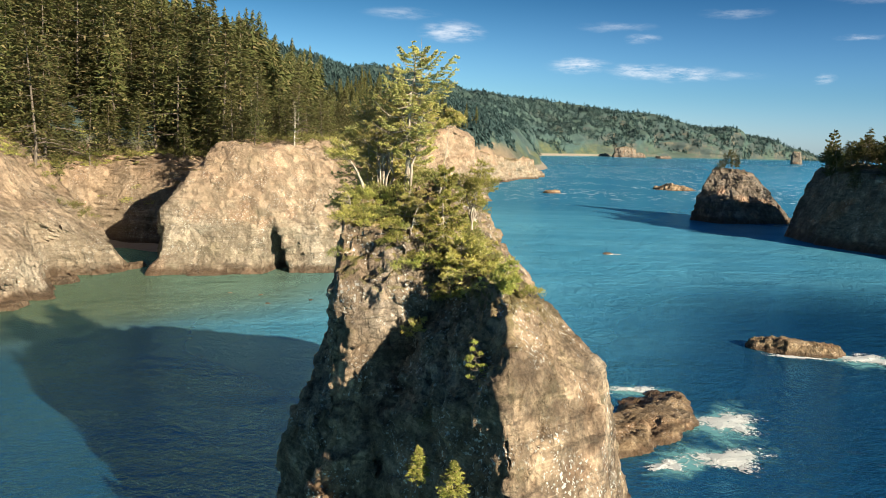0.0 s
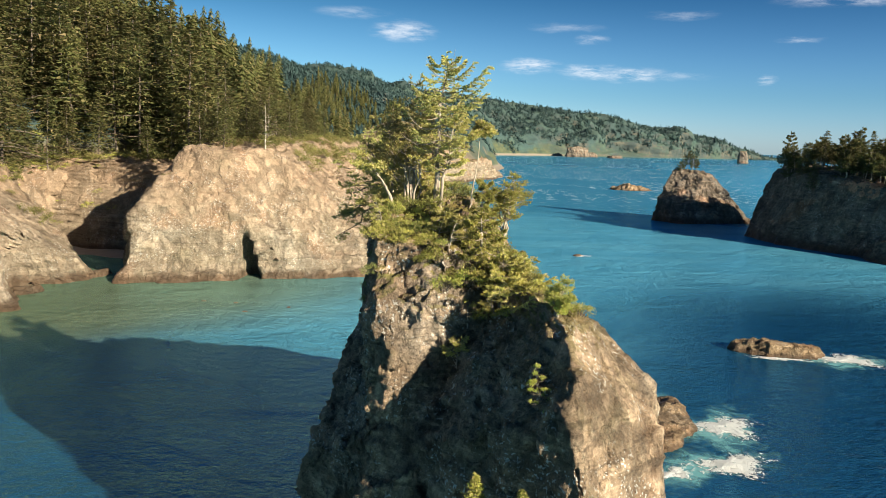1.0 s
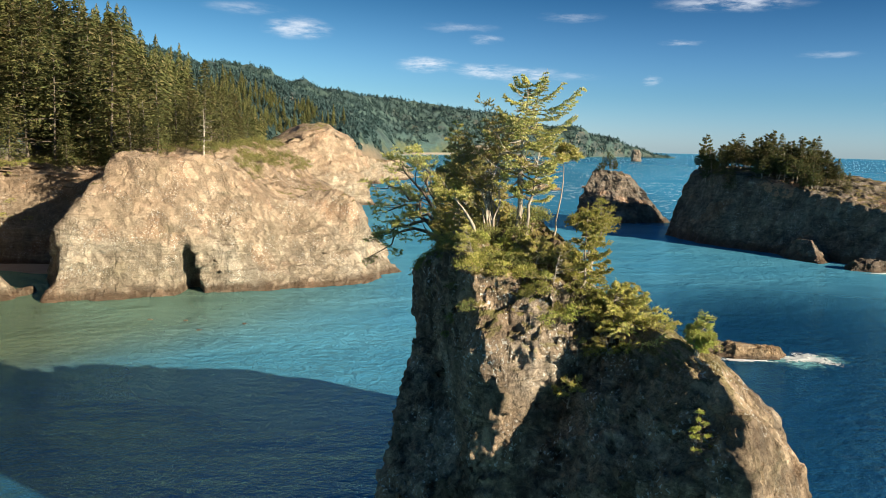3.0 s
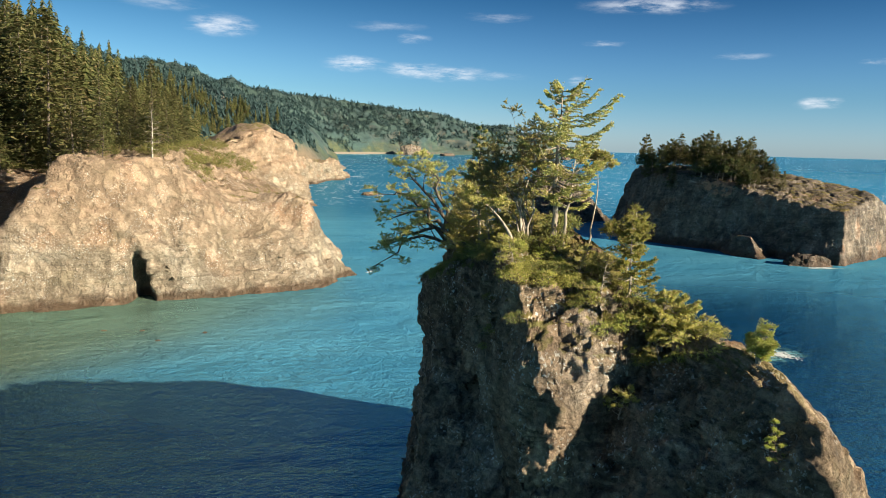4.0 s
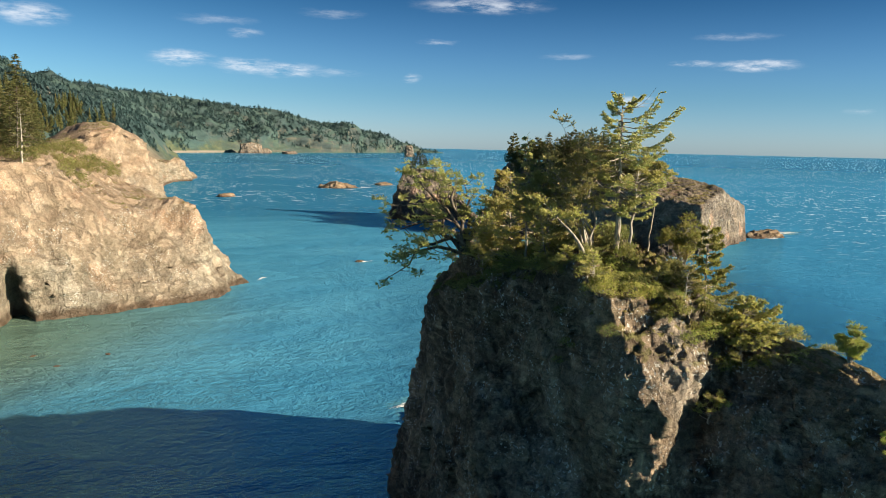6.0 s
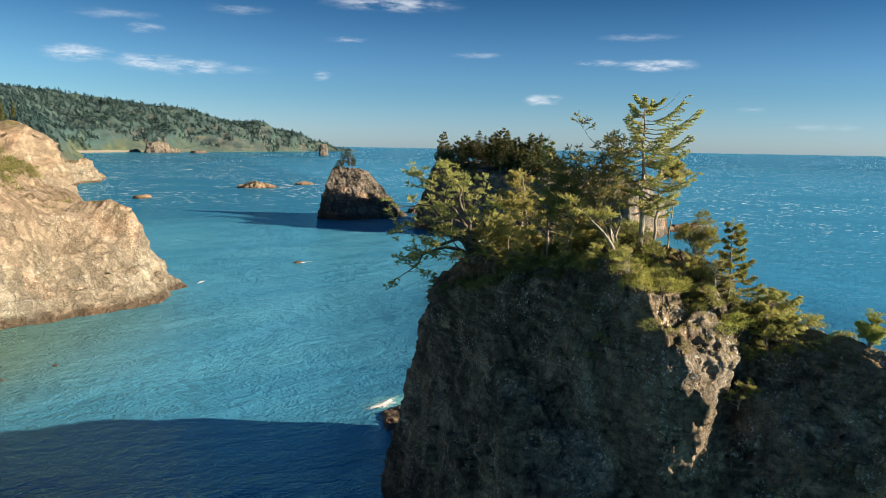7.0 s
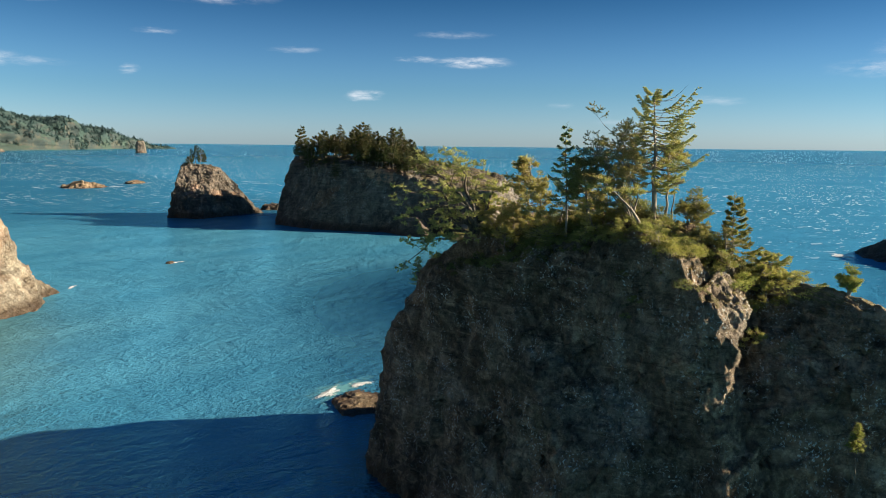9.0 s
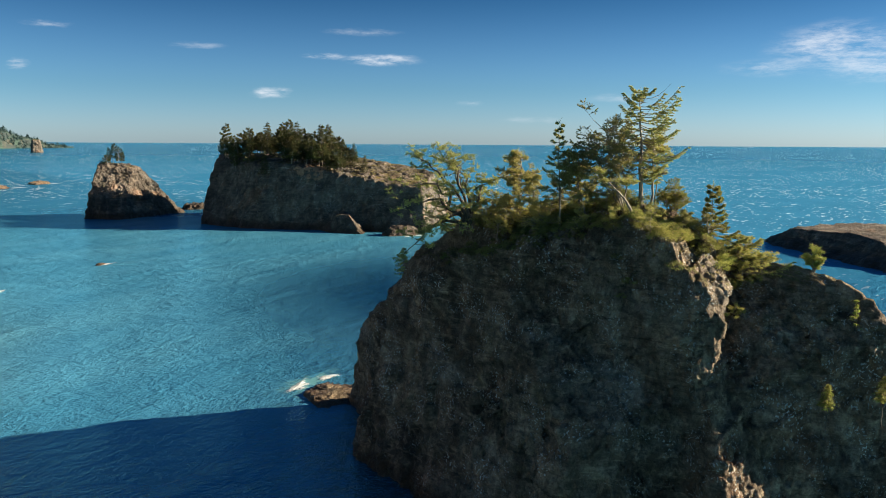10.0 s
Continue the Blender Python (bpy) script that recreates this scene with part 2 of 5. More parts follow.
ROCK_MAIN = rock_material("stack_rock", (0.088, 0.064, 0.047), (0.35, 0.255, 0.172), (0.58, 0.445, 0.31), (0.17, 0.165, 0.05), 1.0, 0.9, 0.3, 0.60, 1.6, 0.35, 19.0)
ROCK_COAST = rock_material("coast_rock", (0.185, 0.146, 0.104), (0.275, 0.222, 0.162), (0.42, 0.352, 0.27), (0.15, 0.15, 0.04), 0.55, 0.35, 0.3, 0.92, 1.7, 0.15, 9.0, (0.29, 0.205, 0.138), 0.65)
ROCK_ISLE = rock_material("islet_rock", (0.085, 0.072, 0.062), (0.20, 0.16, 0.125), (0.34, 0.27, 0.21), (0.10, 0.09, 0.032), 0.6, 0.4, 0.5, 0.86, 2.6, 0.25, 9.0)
# a slip of bare red earth under the islet's trees, its sunlight painted in
t = ROCK_ISLE.node_tree
p = t.nodes["Principled BSDF"]
geo = t.nodes.new("ShaderNodeNewGeometry").outputs["Position"]
away = t.nodes.new("ShaderNodeVectorMath")
away.operation = "DISTANCE"
away.inputs[1].default_value = (138.0, 228.0, 21.0)
wire(t, geo, away.inputs[0])
lit_slip = mathn(t, "SUBTRACT", 1.0, ramp(t, mathn(t, "MULTIPLY_ADD", noise_tex(t, geo, 0.22, 6.0, 0.65), 24.0, away.outputs["Value"]), 15.0, 16.5))
wire(t, mixc(t, mathn(t, "MULTIPLY", lit_slip, 0.85), p.inputs["Base Color"].links[0].from_socket, (0.52, 0.29, 0.18)), p.inputs["Base Color"])
ROCK_REEF = rock_material("reef_rock", (0.15, 0.105, 0.065), (0.28, 0.20, 0.12), (0.38, 0.30, 0.2), None, 1.2, 0.3, 0.3, 0.7, 0.7)
LEAF_STACK = leaf_material("stack_needles", (0.22, 0.225, 0.065), (0.60, 0.55, 0.16), (0.60, 0.48, 0.27), 0.5)
LEAF_DARK = leaf_material("dark_needles", (0.165, 0.185, 0.055), (0.56, 0.53, 0.17), (0.58, 0.46, 0.26), 0.5)
LEAF_FOREST = leaf_material("forest_needles", (0.046, 0.056, 0.02), (0.165, 0.165, 0.055), (0.19, 0.15, 0.075), 0.06)
LEAF_ISLE = leaf_material("islet_needles", (0.035, 0.048, 0.018), (0.15, 0.155, 0.05), (0.18, 0.14, 0.07), 0.15)
LEAF_BRUSH = leaf_material("brush_leaves", (0.10, 0.115, 0.035), (0.32, 0.32, 0.10), (0.25, 0.19, 0.09), 0.2)
# far needles tinted blue-green, distance haze put into their colour
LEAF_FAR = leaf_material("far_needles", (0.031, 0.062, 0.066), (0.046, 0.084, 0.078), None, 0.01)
LEAF_SHRUB = leaf_material("shrub_leaves", (0.11, 0.13, 0.03), (0.56, 0.56, 0.13), (0.52, 0.42, 0.2), 0.6)
BARK = bark_material("grey_bark", (0.15, 0.125, 0.10), (0.38, 0.33, 0.265))
BARK_DARK = bark_material("dark_bark", (0.055, 0.044, 0.035), (0.16, 0.13, 0.10))

# far hills: woods, grass slopes and bare cliff, sea haze painted into the base colours
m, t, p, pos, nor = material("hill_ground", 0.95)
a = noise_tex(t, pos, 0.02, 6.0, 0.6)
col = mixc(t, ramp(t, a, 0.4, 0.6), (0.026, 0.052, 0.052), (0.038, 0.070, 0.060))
steep = split_xyz(t, nor)[2]
rocky = noise_tex(t, pos, 0.03, 8.0, 0.7)
height = split_xyz(t, pos)[2]
far_shore = ramp(t, split_xyz(t, pos)[1], 620.0, 800.0)
cape = ramp(t, split_xyz(t, pos)[1], 1880.0, 1990.0)
wave = mathn(t, "MULTIPLY_ADD", noise_tex(t, pos, 0.009, 5.0, 0.6), -170.0, height)
meadow = mathn(t, "MULTIPLY", mathn(t, "SUBTRACT", 1.0, ramp(t, wave, -78.0, -46.0)), far_shore)
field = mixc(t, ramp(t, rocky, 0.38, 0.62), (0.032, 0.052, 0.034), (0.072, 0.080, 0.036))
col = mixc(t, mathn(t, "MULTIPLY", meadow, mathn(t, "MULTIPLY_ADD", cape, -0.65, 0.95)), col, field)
scar = noise_tex(t, scaled(t, pos, 0.013, 0.013, 0.004), 1.0, 4.0, 0.55)
bare = mathn(t, "MULTIPLY", ramp(t, scar, 0.60, 0.66), mathn(t, "SUBTRACT", 1.0, ramp(t, height, 55.0, 85.0)))
bare = mathn(t, "MULTIPLY", bare, mathn(t, "MULTIPLY", far_shore, mathn(t, "SUBTRACT", 1.0, cape)))
near_bare = mathn(t, "SUBTRACT", 1.0, ramp(t, mathn(t, "ADD", steep, mathn(t, "MULTIPLY", mathn(t, "SUBTRACT", rocky, 0.5), 0.7)), 0.10, 0.28))
near_bare = mathn(t, "MAXIMUM", near_bare, mathn(t, "SUBTRACT", 1.0, ramp(t, mathn(t, "MULTIPLY_ADD", rocky, -14.0, height), 14.0, 24.0)))
bare = mathn(t, "MAXIMUM", bare, mathn(t, "MULTIPLY", near_bare, mathn(t, "SUBTRACT", 1.0, far_shore)))
col = mixc(t, bare, col, mixc(t, ramp(t, rocky, 0.4, 0.65), (0.13, 0.09, 0.06), (0.25, 0.18, 0.12)))
strand = mathn(t, "MULTIPLY", mathn(t, "SUBTRACT", 1.0, ramp(t, height, 3.5, 6.5)), mathn(t, "MULTIPLY", far_shore, mathn(t, "SUBTRACT", 1.0, cape)))
col = mixc(t, strand, col, (0.17, 0.145, 0.115))
crags = mathn(t, "MULTIPLY", mathn(t, "MULTIPLY", cape, mathn(t, "SUBTRACT", 1.0, ramp(t, steep, 0.45, 0.75))), mathn(t, "SUBTRACT", 1.0, ramp(t, scar, 0.56, 0.66)))
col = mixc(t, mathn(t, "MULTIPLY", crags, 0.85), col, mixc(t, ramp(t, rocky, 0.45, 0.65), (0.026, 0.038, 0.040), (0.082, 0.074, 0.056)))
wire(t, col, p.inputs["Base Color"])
bump(t, p, rocky, 0.8, 4.0)
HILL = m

m, t, p, pos, nor = material("sand", 0.95)
wire(t, mixc(t, noise_tex(t, pos, 0.4, 6.0), (0.30, 0.25, 0.19), (0.44, 0.38, 0.30)), p.inputs["Base Color"])
bump(t, p, noise_tex(t, pos, 3.0, 4.0), 0.4, 0.05)
SAND = m

# sea: body colour by depth and by place, wind ripples, swell, whitecaps
m, t, p, pos, nor = material("sea_water", 0.42)
xyz = split_xyz(t, pos)
bend = noise_tex(t, pos, 0.02, 4.0, 0.55)
# shallows toward the mainland shore
shore = mathn(t, "ADD", mathn(t, "MULTIPLY", xyz[0], -0.55), mathn(t, "MULTIPLY", xyz[1], 0.84))
shallow = mathn(t, "MULTIPLY", ramp(t, mathn(t, "ADD", shore, mathn(t, "MULTIPLY", bend, 30.0)), 122.0, 156.0), mathn(t, "SUBTRACT", 1.0, ramp(t, xyz[0], -42.0, 20.0)))
shallow = mathn(t, "MULTIPLY", shallow, mathn(t, "SUBTRACT", 1.0, ramp(t, xyz[1], 200.0, 260.0)))
dist = t.nodes.new("ShaderNodeVectorMath")
dist.operation = "DISTANCE"
dist.inputs[1].default_value = (25.0, 205.0, 0.0)
wire(t, pos, dist.inputs[0])
mids = mathn(t, "SUBTRACT", 1.0, ramp(t, mathn(t, "ADD", dist.outputs["Value"], mathn(t, "MULTIPLY", bend, 60.0)), 110.0, 215.0))
open_side = ramp(t, mathn(t, "SUBTRACT", xyz[0], mathn(t, "MULTIPLY_ADD", xyz[1], 0.5, -30.0)), -35.0, 30.0)
mids = mathn(t, "MULTIPLY", mids, mathn(t, "SUBTRACT", 1.0, mathn(t, "MULTIPLY", open_side, mathn(t, "SUBTRACT", 1.0, ramp(t, xyz[1], 130.0, 195.0)))))
# offing painted brighter for light glancing off it, darker again far out
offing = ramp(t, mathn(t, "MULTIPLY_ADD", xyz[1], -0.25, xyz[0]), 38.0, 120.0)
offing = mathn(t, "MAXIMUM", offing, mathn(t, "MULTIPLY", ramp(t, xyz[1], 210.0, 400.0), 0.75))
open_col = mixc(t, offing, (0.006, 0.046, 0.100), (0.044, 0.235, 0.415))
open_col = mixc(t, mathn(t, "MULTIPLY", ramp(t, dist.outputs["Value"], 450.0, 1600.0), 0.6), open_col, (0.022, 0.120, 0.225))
mids = mathn(t, "MULTIPLY", mids, ramp(t, mathn(t, "MULTIPLY_ADD", xyz[1], 0.5, xyz[0]), -25.0, 45.0))
col = mixc(t, mids, open_col, mixc(t, ramp(t, noise_tex(t, scaled(t, pos, 0.02, 0.05, 1.0), 1.0, 4.0, 0.6), 0.35, 0.7), (0.066, 0.285, 0.450), (0.100, 0.360, 0.530)))
col = mixc(t, mathn(t, "MULTIPLY", shallow, 0.8), col, (0.150, 0.170, 0.062))
lie = t.nodes.new("ShaderNodeMapping")
lie.inputs["Rotation"].default_value = (0, 0, radians(12))
wire(t, pos, lie.inputs["Vector"])
along = lie.outputs[0]
swell = noise_tex(t, scaled(t, along, 0.07, 0.11, 1.0), 1.0, 3.0, 0.5, 0.5)
chop = noise_tex(t, scaled(t, along, 0.42, 0.62, 1.0), 1.0, 4.0, 0.6, 0.4)
caps = noise_tex(t, scaled(t, along, 0.13, 0.30, 1.0), 1.0, 2.5, 0.6)
far = ramp(t, dist.outputs["Value"], 110.0, 330.0)
fine_caps = noise_tex(t, scaled(t, along, 0.24, 0.62, 1.0), 1.0, 2.0, 0.55)
gusts = ramp(t, noise_tex(t, pos, 0.012, 3.0), 0.36, 0.50)
foam = mathn(t, "MULTIPLY", mathn(t, "MAXIMUM", ramp(t, caps, 0.635, 0.650), ramp(t, fine_caps, 0.665, 0.680)), gusts)
foam = mathn(t, "MULTIPLY", foam, mathn(t, "MULTIPLY", far, ramp(t, mathn(t, "ADD", xyz[0], xyz[1]), 70.0, 170.0)))
col = mixc(t, mathn(t, "MULTIPLY", foam, 0.85), col, (0.75, 0.78, 0.78))
patches = ramp(t, noise_tex(t, scaled(t, pos, 0.018, 0.03, 1.0), 1.0, 3.0, 0.55), 0.35, 0.65)
rip = noise_tex(t, scaled(t, along, 1.9, 2.6, 1.0), 1.0, 3.0, 0.6, 0.3)
hgt = mathn(t, "ADD", mathn(t, "MULTIPLY", swell, 1.5), mathn(t, "MULTIPLY_ADD", chop, 0.72, mathn(t, "MULTIPLY", rip, 0.34)))
rise = t.nodes.new("ShaderNodeBump")
wire(t, hgt, rise.inputs["Height"])
wire(t, mathn(t, "MULTIPLY_ADD", patches, 0.4, 0.6), rise.inputs["Strength"])
rise.inputs["Distance"].default_value = 1.0
body = t.nodes.new("ShaderNodeBsdfDiffuse")
gloss = t.nodes.new("ShaderNodeBsdfGlossy")
gloss.inputs["Color"].default_value = (0.34, 0.84, 1.0, 1)
gloss.inputs["Roughness"].default_value = 0.11
edge = t.nodes.new("ShaderNodeFresnel")
edge.inputs["IOR"].default_value = 1.33
both = t.nodes.new("ShaderNodeMixShader")
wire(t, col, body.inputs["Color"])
for node in (body, gloss, edge):
    wire(t, rise.outputs[0], node.inputs["Normal"])
wire(t, mathn(t, "MULTIPLY", mathn(t, "SUBTRACT", 1.0, foam), mathn(t, "MINIMUM", edge.outputs[0], 0.42)), both.inputs[0])
wire(t, body.outputs[0], both.inputs[1])
wire(t, gloss.outputs[0], both.inputs[2])
wire(t, both.outputs[0], t.nodes["Material Output"].inputs["Surface"])
SEA = m

m, t, p, pos, nor = material("sea_foam", 0.6)
p.inputs["Base Color"].default_value = (0.70, 0.74, 0.75, 1)
lace = noise_tex(t, pos, 1.6, 8.0, 0.7, 0.8)
uvn = t.nodes.new("ShaderNodeAttribute")
uvn.attribute_name = "edge"
alpha = ramp(t, mathn(t, "ADD", lace, mathn(t, "MULTIPLY_ADD", uvn.outputs["Fac"], 0.62, -0.30)), 0.46, 0.60)
wire(t, mathn(t, "MULTIPLY", alpha, 0.78), p.inputs["Alpha"])
bump(t, p, lace, 0.9, 0.5)
FOAM = m

# water full of air bubbles round the surf
m, t, p, pos, nor = material("aerated_water", 0.5)
p.inputs["Base Color"].default_value = (0.16, 0.42, 0.46, 1)
uvn = t.nodes.new("ShaderNodeAttribute")
uvn.attribute_name = "edge"
swirl = noise_tex(t, pos, 0.5, 6.0, 0.65, 1.0)
wire(t, mathn(t, "MULTIPLY", ramp(t, mathn(t, "ADD", swirl, mathn(t, "MULTIPLY_ADD", uvn.outputs["Fac"], 0.8, -0.45)), 0.35, 0.8), 0.7), p.inputs["Alpha"])
AERATED = m


# ---- mesh tools ----
def mesh_of(name, verts, faces, mat, smooth=False):
    me = bpy.data.meshes.new(name)
    verts = np.asarray(verts, dtype=np.float32).reshape(-1, 3)
    if isinstance(faces, np.ndarray):
        k = faces.shape[1]
        me.vertices.add(len(verts))
        me.vertices.foreach_set("co", verts.ravel())
        me.loops.add(faces.size)
        me.loops.foreach_set("vertex_index", faces.astype(np.int32).ravel())
        me.polygons.add(len(faces))
        me.polygons.foreach_set("loop_start", np.arange(0, faces.size, k, dtype=np.int32))
        me.update(calc_edges=True)
        me.validate()
    else:
        me.from_pydata(verts.tolist(), [], faces)
    if smooth:
        me.polygons.foreach_set("use_smooth", np.ones(len(me.polygons), dtype=bool))
    me.materials.append(mat)
    return me


def part(name, me, parent, label=""):
    ob = new(name, me)
    ob.parent = parent
    return tagged(ob, label)


def grid_faces(rows, cols, wrap):
    i, j = np.meshgrid(np.arange(rows - 1), np.arange(cols if wrap else cols - 1), indexing="ij")
    k = (j + 1) % cols
    return np.stack([i * cols + j, i * cols + k, (i + 1) * cols + k, (i + 1) * cols + j], -1).reshape(-1, 4)


def grid_normals(P, wrap):
    if wrap:
        du = np.roll(P, -1, 1) - np.roll(P, 1, 1)
    else:
        du = np.gradient(P, axis=1)
    n = np.cross(du, np.gradient(P, axis=0))
    return n / (np.linalg.norm(n, axis=-1, keepdims=True) + 1e-9)


STRIKE = Vector((0.78, 0.12, -0.61)).normalized()


def crag(P, wrap, layers, seed, fade=None):
    """Pushes a grid of points along its normals by layers of (size in metres, depth in metres, kind)."""
    off = Vector((seed * 17.3, seed * 5.1, seed * 9.7))
    for size, depth, kind in layers:
        N = grid_normals(P, wrap)
        flat = P.reshape(-1, 3)
        out = np.empty(len(flat))
        for i, q in enumerate(flat.tolist()):
            v = Vector(q) / size + off
            if kind == "lump":
                out[i] = noise.fractal(v, 1.0, 2.0, 4)
            elif kind == "ridge":
                out[i] = 0.55 - abs(noise.fractal(v, 1.0, 2.1, 4)) * 1.6
            elif kind == "block":
                d = noise.voronoi(v + noise.noise_vector(v * 1.3) * 0.35)[0]
                out[i] = min(d[1] - d[0], 0.45) * 2.2 - 0.5
            elif kind == "facet":
                near, cells = noise.voronoi(v + noise.noise_vector(v * 0.9) * 0.25)
                turn = noise.cell_vector(cells[0] * 37.0) * 2.0 - Vector((1, 1, 1))
                out[i] = (v - cells[0]).dot(turn) * 0.9 + turn.x * 0.25
            elif kind == "cleft":
                v -= STRIKE * (v.dot(STRIKE) * 0.6)
                out[i] = min(abs(noise.fractal(v, 1.0, 2.1, 4)) * 2.2, 0.8) - 0.5
            elif kind == "strata":
                v -= STRIKE * (v.dot(STRIKE) * 0.78)
                out[i] = noise.fractal(v, 0.8, 2.2, 5)
            else:
                v.z *= 0.25
                out[i] = noise.fractal(v, 0.9, 2.2, 5)
        push = out.reshape(P.shape[:2]) * depth
        if fade is not None:
            push = push * fade
        P = P + N * push[..., None]
    return P


def closed_curve(points, n):
    """A smooth closed line through control points, n points evenly by control span."""
    pts = np.asarray(points, float)
    k = len(pts)
    seg = np.linalg.norm(np.roll(pts, -1, 0) - pts, axis=1)
    knots = np.r_[0, np.cumsum(seg)]
    s = np.linspace(0, knots[-1], n, endpoint=False)
    i = np.clip(np.searchsorted(knots, s, side="right") - 1, 0, k - 1)
    u = ((s - knots[i]) / seg[i])[:, None]
    p0, p1, p2, p3 = pts[(i - 1) % k], pts[i], pts[(i + 1) % k], pts[(i + 2) % k]
    return 0.5 * (2 * p1 + (p2 - p0) * u + (2 * p0 - 5 * p1 + 4 * p2 - p3) * u**2 + (3 * p1 - p0 - 3 * p2 + p3) * u**3)


def block_mesh(name, outline, top, inset, mat, n_u, n_v, n_cap, layers, seed, lean=1.0, foot=3.0, apex=None, carve=None):
    """A crag with a given shoreline: walls that lean in by inset metres up to the height top(x, y), and a capped top."""
    base = closed_curve(outline, n_u)
    if np.sum(base[:, 0] * np.roll(base[:, 1], -1) - base[:, 1] * np.roll(base[:, 0], -1)) < 0:
        base = base[::-1]
    mid = base.mean(0) if apex is None else np.array(apex, float)
    inward = mid - base
    reach = np.linalg.norm(inward, axis=1, keepdims=True)
    inward = inward / reach
    rings = []
    for v in np.linspace(0, 1, n_v):
        base_top = np.maximum(top(base[:, 0], base[:, 1]), 0.4)[:, None]
        q = np.clip((-foot + (base_top + foot) * v) / base_top, 0, 1)
        step = (inset if inset >= 1 else inset * reach) * q ** (lean(base) if callable(lean) else lean)
        xy = base + inward * np.minimum(step, reach * 0.8) - inward * (foot * 0.5) * (1 - v) ** 8
        hh = top(xy[:, 0], xy[:, 1])
        z = -foot + (hh + foot) * v
        rings.append(np.c_[xy, z])
    rim = rings[-1][:, :2]
    for v in np.linspace(0, 1, n_cap + 1)[1:]:
        xy = rim + (mid - rim) * (v * 0.995)
        rings.append(np.c_[xy, top(xy[:, 0], xy[:, 1]) + 0.3 * math.sin(min(v * 3, 1.57))])
    P = np.array(rings)
    fade = np.ones(P.shape[:2])
    fade[n_v:] = 0.45
    fade[-3:] = 0.1
    P = crag(P, True, layers, seed, fade)
    if carve is not None:
        P = carve(P)
    return mesh_of(name, P, grid_faces(len(P), n_u, True), mat)


def smooth01(x, a, b):
    q = np.clip((x - a) / (b - a), 0, 1)
    return q * q * (3 - 2 * q)


def hewn_mesh(name, bodies, centre, mat, n_u, n_v, layers, seed, foot=3.0, near=None, calm=None, carve=None):
    """A rock hewn by planes: each body is what lies inside its faces (bearing from -y toward +x,
    upward tilt, distance from the foot of the centre line);
    the rock is the union of the bodies, drawn outward from an upright line at centre. near: (bearing, half width, extra) takes more columns;
    calm: (bearing, half width, share) wears the relief down on one flank."""
    cx, cy = centre
    planes = []
    for faces in bodies:
        q = np.array(faces, float)
        a, flat = np.radians(q[:, 0]), np.sqrt(1 - q[:, 1] ** 2)
        planes.append((np.sin(a) * flat, -np.cos(a) * flat, q[:, 1], q[:, 2]))
    top = max(np.min(np.where(nz > 0.02, h / np.maximum(nz, 0.02), 1e9)) for nx, ny, nz, h in planes)

    def reach(ang, zs):
        d = np.stack([np.sin(ang), -np.cos(ang)])
        out = np.zeros((len(zs), len(ang)))
        for nx, ny, nz, h in planes:
            room = h[:, None] - nz[:, None] * zs
            along = np.outer(nx, d[0]) + np.outer(ny, d[1])
            r = np.where(along[:, None, :] > 1e-4, room[:, :, None] / np.maximum(along[:, None, :], 1e-4), np.where(room[:, :, None] < 0, 0.0, 1e6))
            out = np.maximum(out, np.min(r, 0))
        return np.clip(out, 0, 1e3)

    fine = np.radians(np.linspace(-180, 180, 2881))
    secs = reach(fine, top * np.array([0.15, 0.45, 0.7, 0.85]))
    step = 0
    for r in secs:
        px, py = r * np.sin(fine), -r * np.cos(fine)
        step = step + np.hypot(np.diff(px), np.diff(py))
    if near:
        off = np.abs((np.degrees(fine[:-1]) - near[0] + 180) % 360 - 180)
        step = step * (1 + near[2] * (1 - smooth01(off, near[1], near[1] * 1.3)))
    run = np.r_[0, np.cumsum(step)]
    ang = np.interp(np.linspace(0, run[-1], n_u, endpoint=False), run, fine)
    zs = np.linspace(-foot, top, 340)
    R = reach(ang, zs)
    R[-1] = 0.0
    cols = []
    for j in range(n_u):
        length = np.r_[0, np.cumsum(np.hypot(np.diff(R[:, j]), np.diff(zs)))]
        s = np.linspace(0, length[-1], n_v)
        r, z = np.interp(s, length, R[:, j]), np.interp(s, length, zs)
        cols.append(np.stack([cx + r * math.sin(ang[j]), cy - r * math.cos(ang[j]), z], -1))
    P = np.stack(cols, 1)
    k = np.hanning(7)[1:-1]
    k /= k.sum()
    soft = sum(w * np.roll(P, i - 2, 1) for i, w in enumerate(k))
    pad = np.concatenate([soft[:1]] * 2 + [soft] + [soft[-1:]] * 2)
    P = sum(w * pad[i : i + n_v] for i, w in enumerate(k))
    fade = np.ones(P.shape[:2])
    fade[-12:] = np.linspace(1, 0.0, 12)[:, None]
    if calm:
        off = np.abs((np.degrees(ang) - calm[0] + 180) % 360 - 180)
        fade *= calm[2] + (1 - calm[2]) * smooth01(off, calm[1], calm[1] + 8)
    P = crag(P, True, layers, seed, fade)
    if carve is not None:
        P = carve(P)
    return mesh_of(name, P, grid_faces(n_v, n_u, True), mat)


# ---- sea ----
rad = np.r_[0.0, np.geomspace(20, 6000, 60)]
ang = np.linspace(0, 2 * math.pi, 96, endpoint=False)
P = np.stack([50 + rad[:, None] * np.cos(ang), 150 + rad[:, None] * np.sin(ang), 0 * rad[:, None] + 0 * ang], -1)
sea = new("water", mesh_of("water", P, grid_faces(len(rad), 96, True), SEA))
tagged(sea, "wind-rippled blue green sea with scattered whitecaps", "sea", "", "structure")

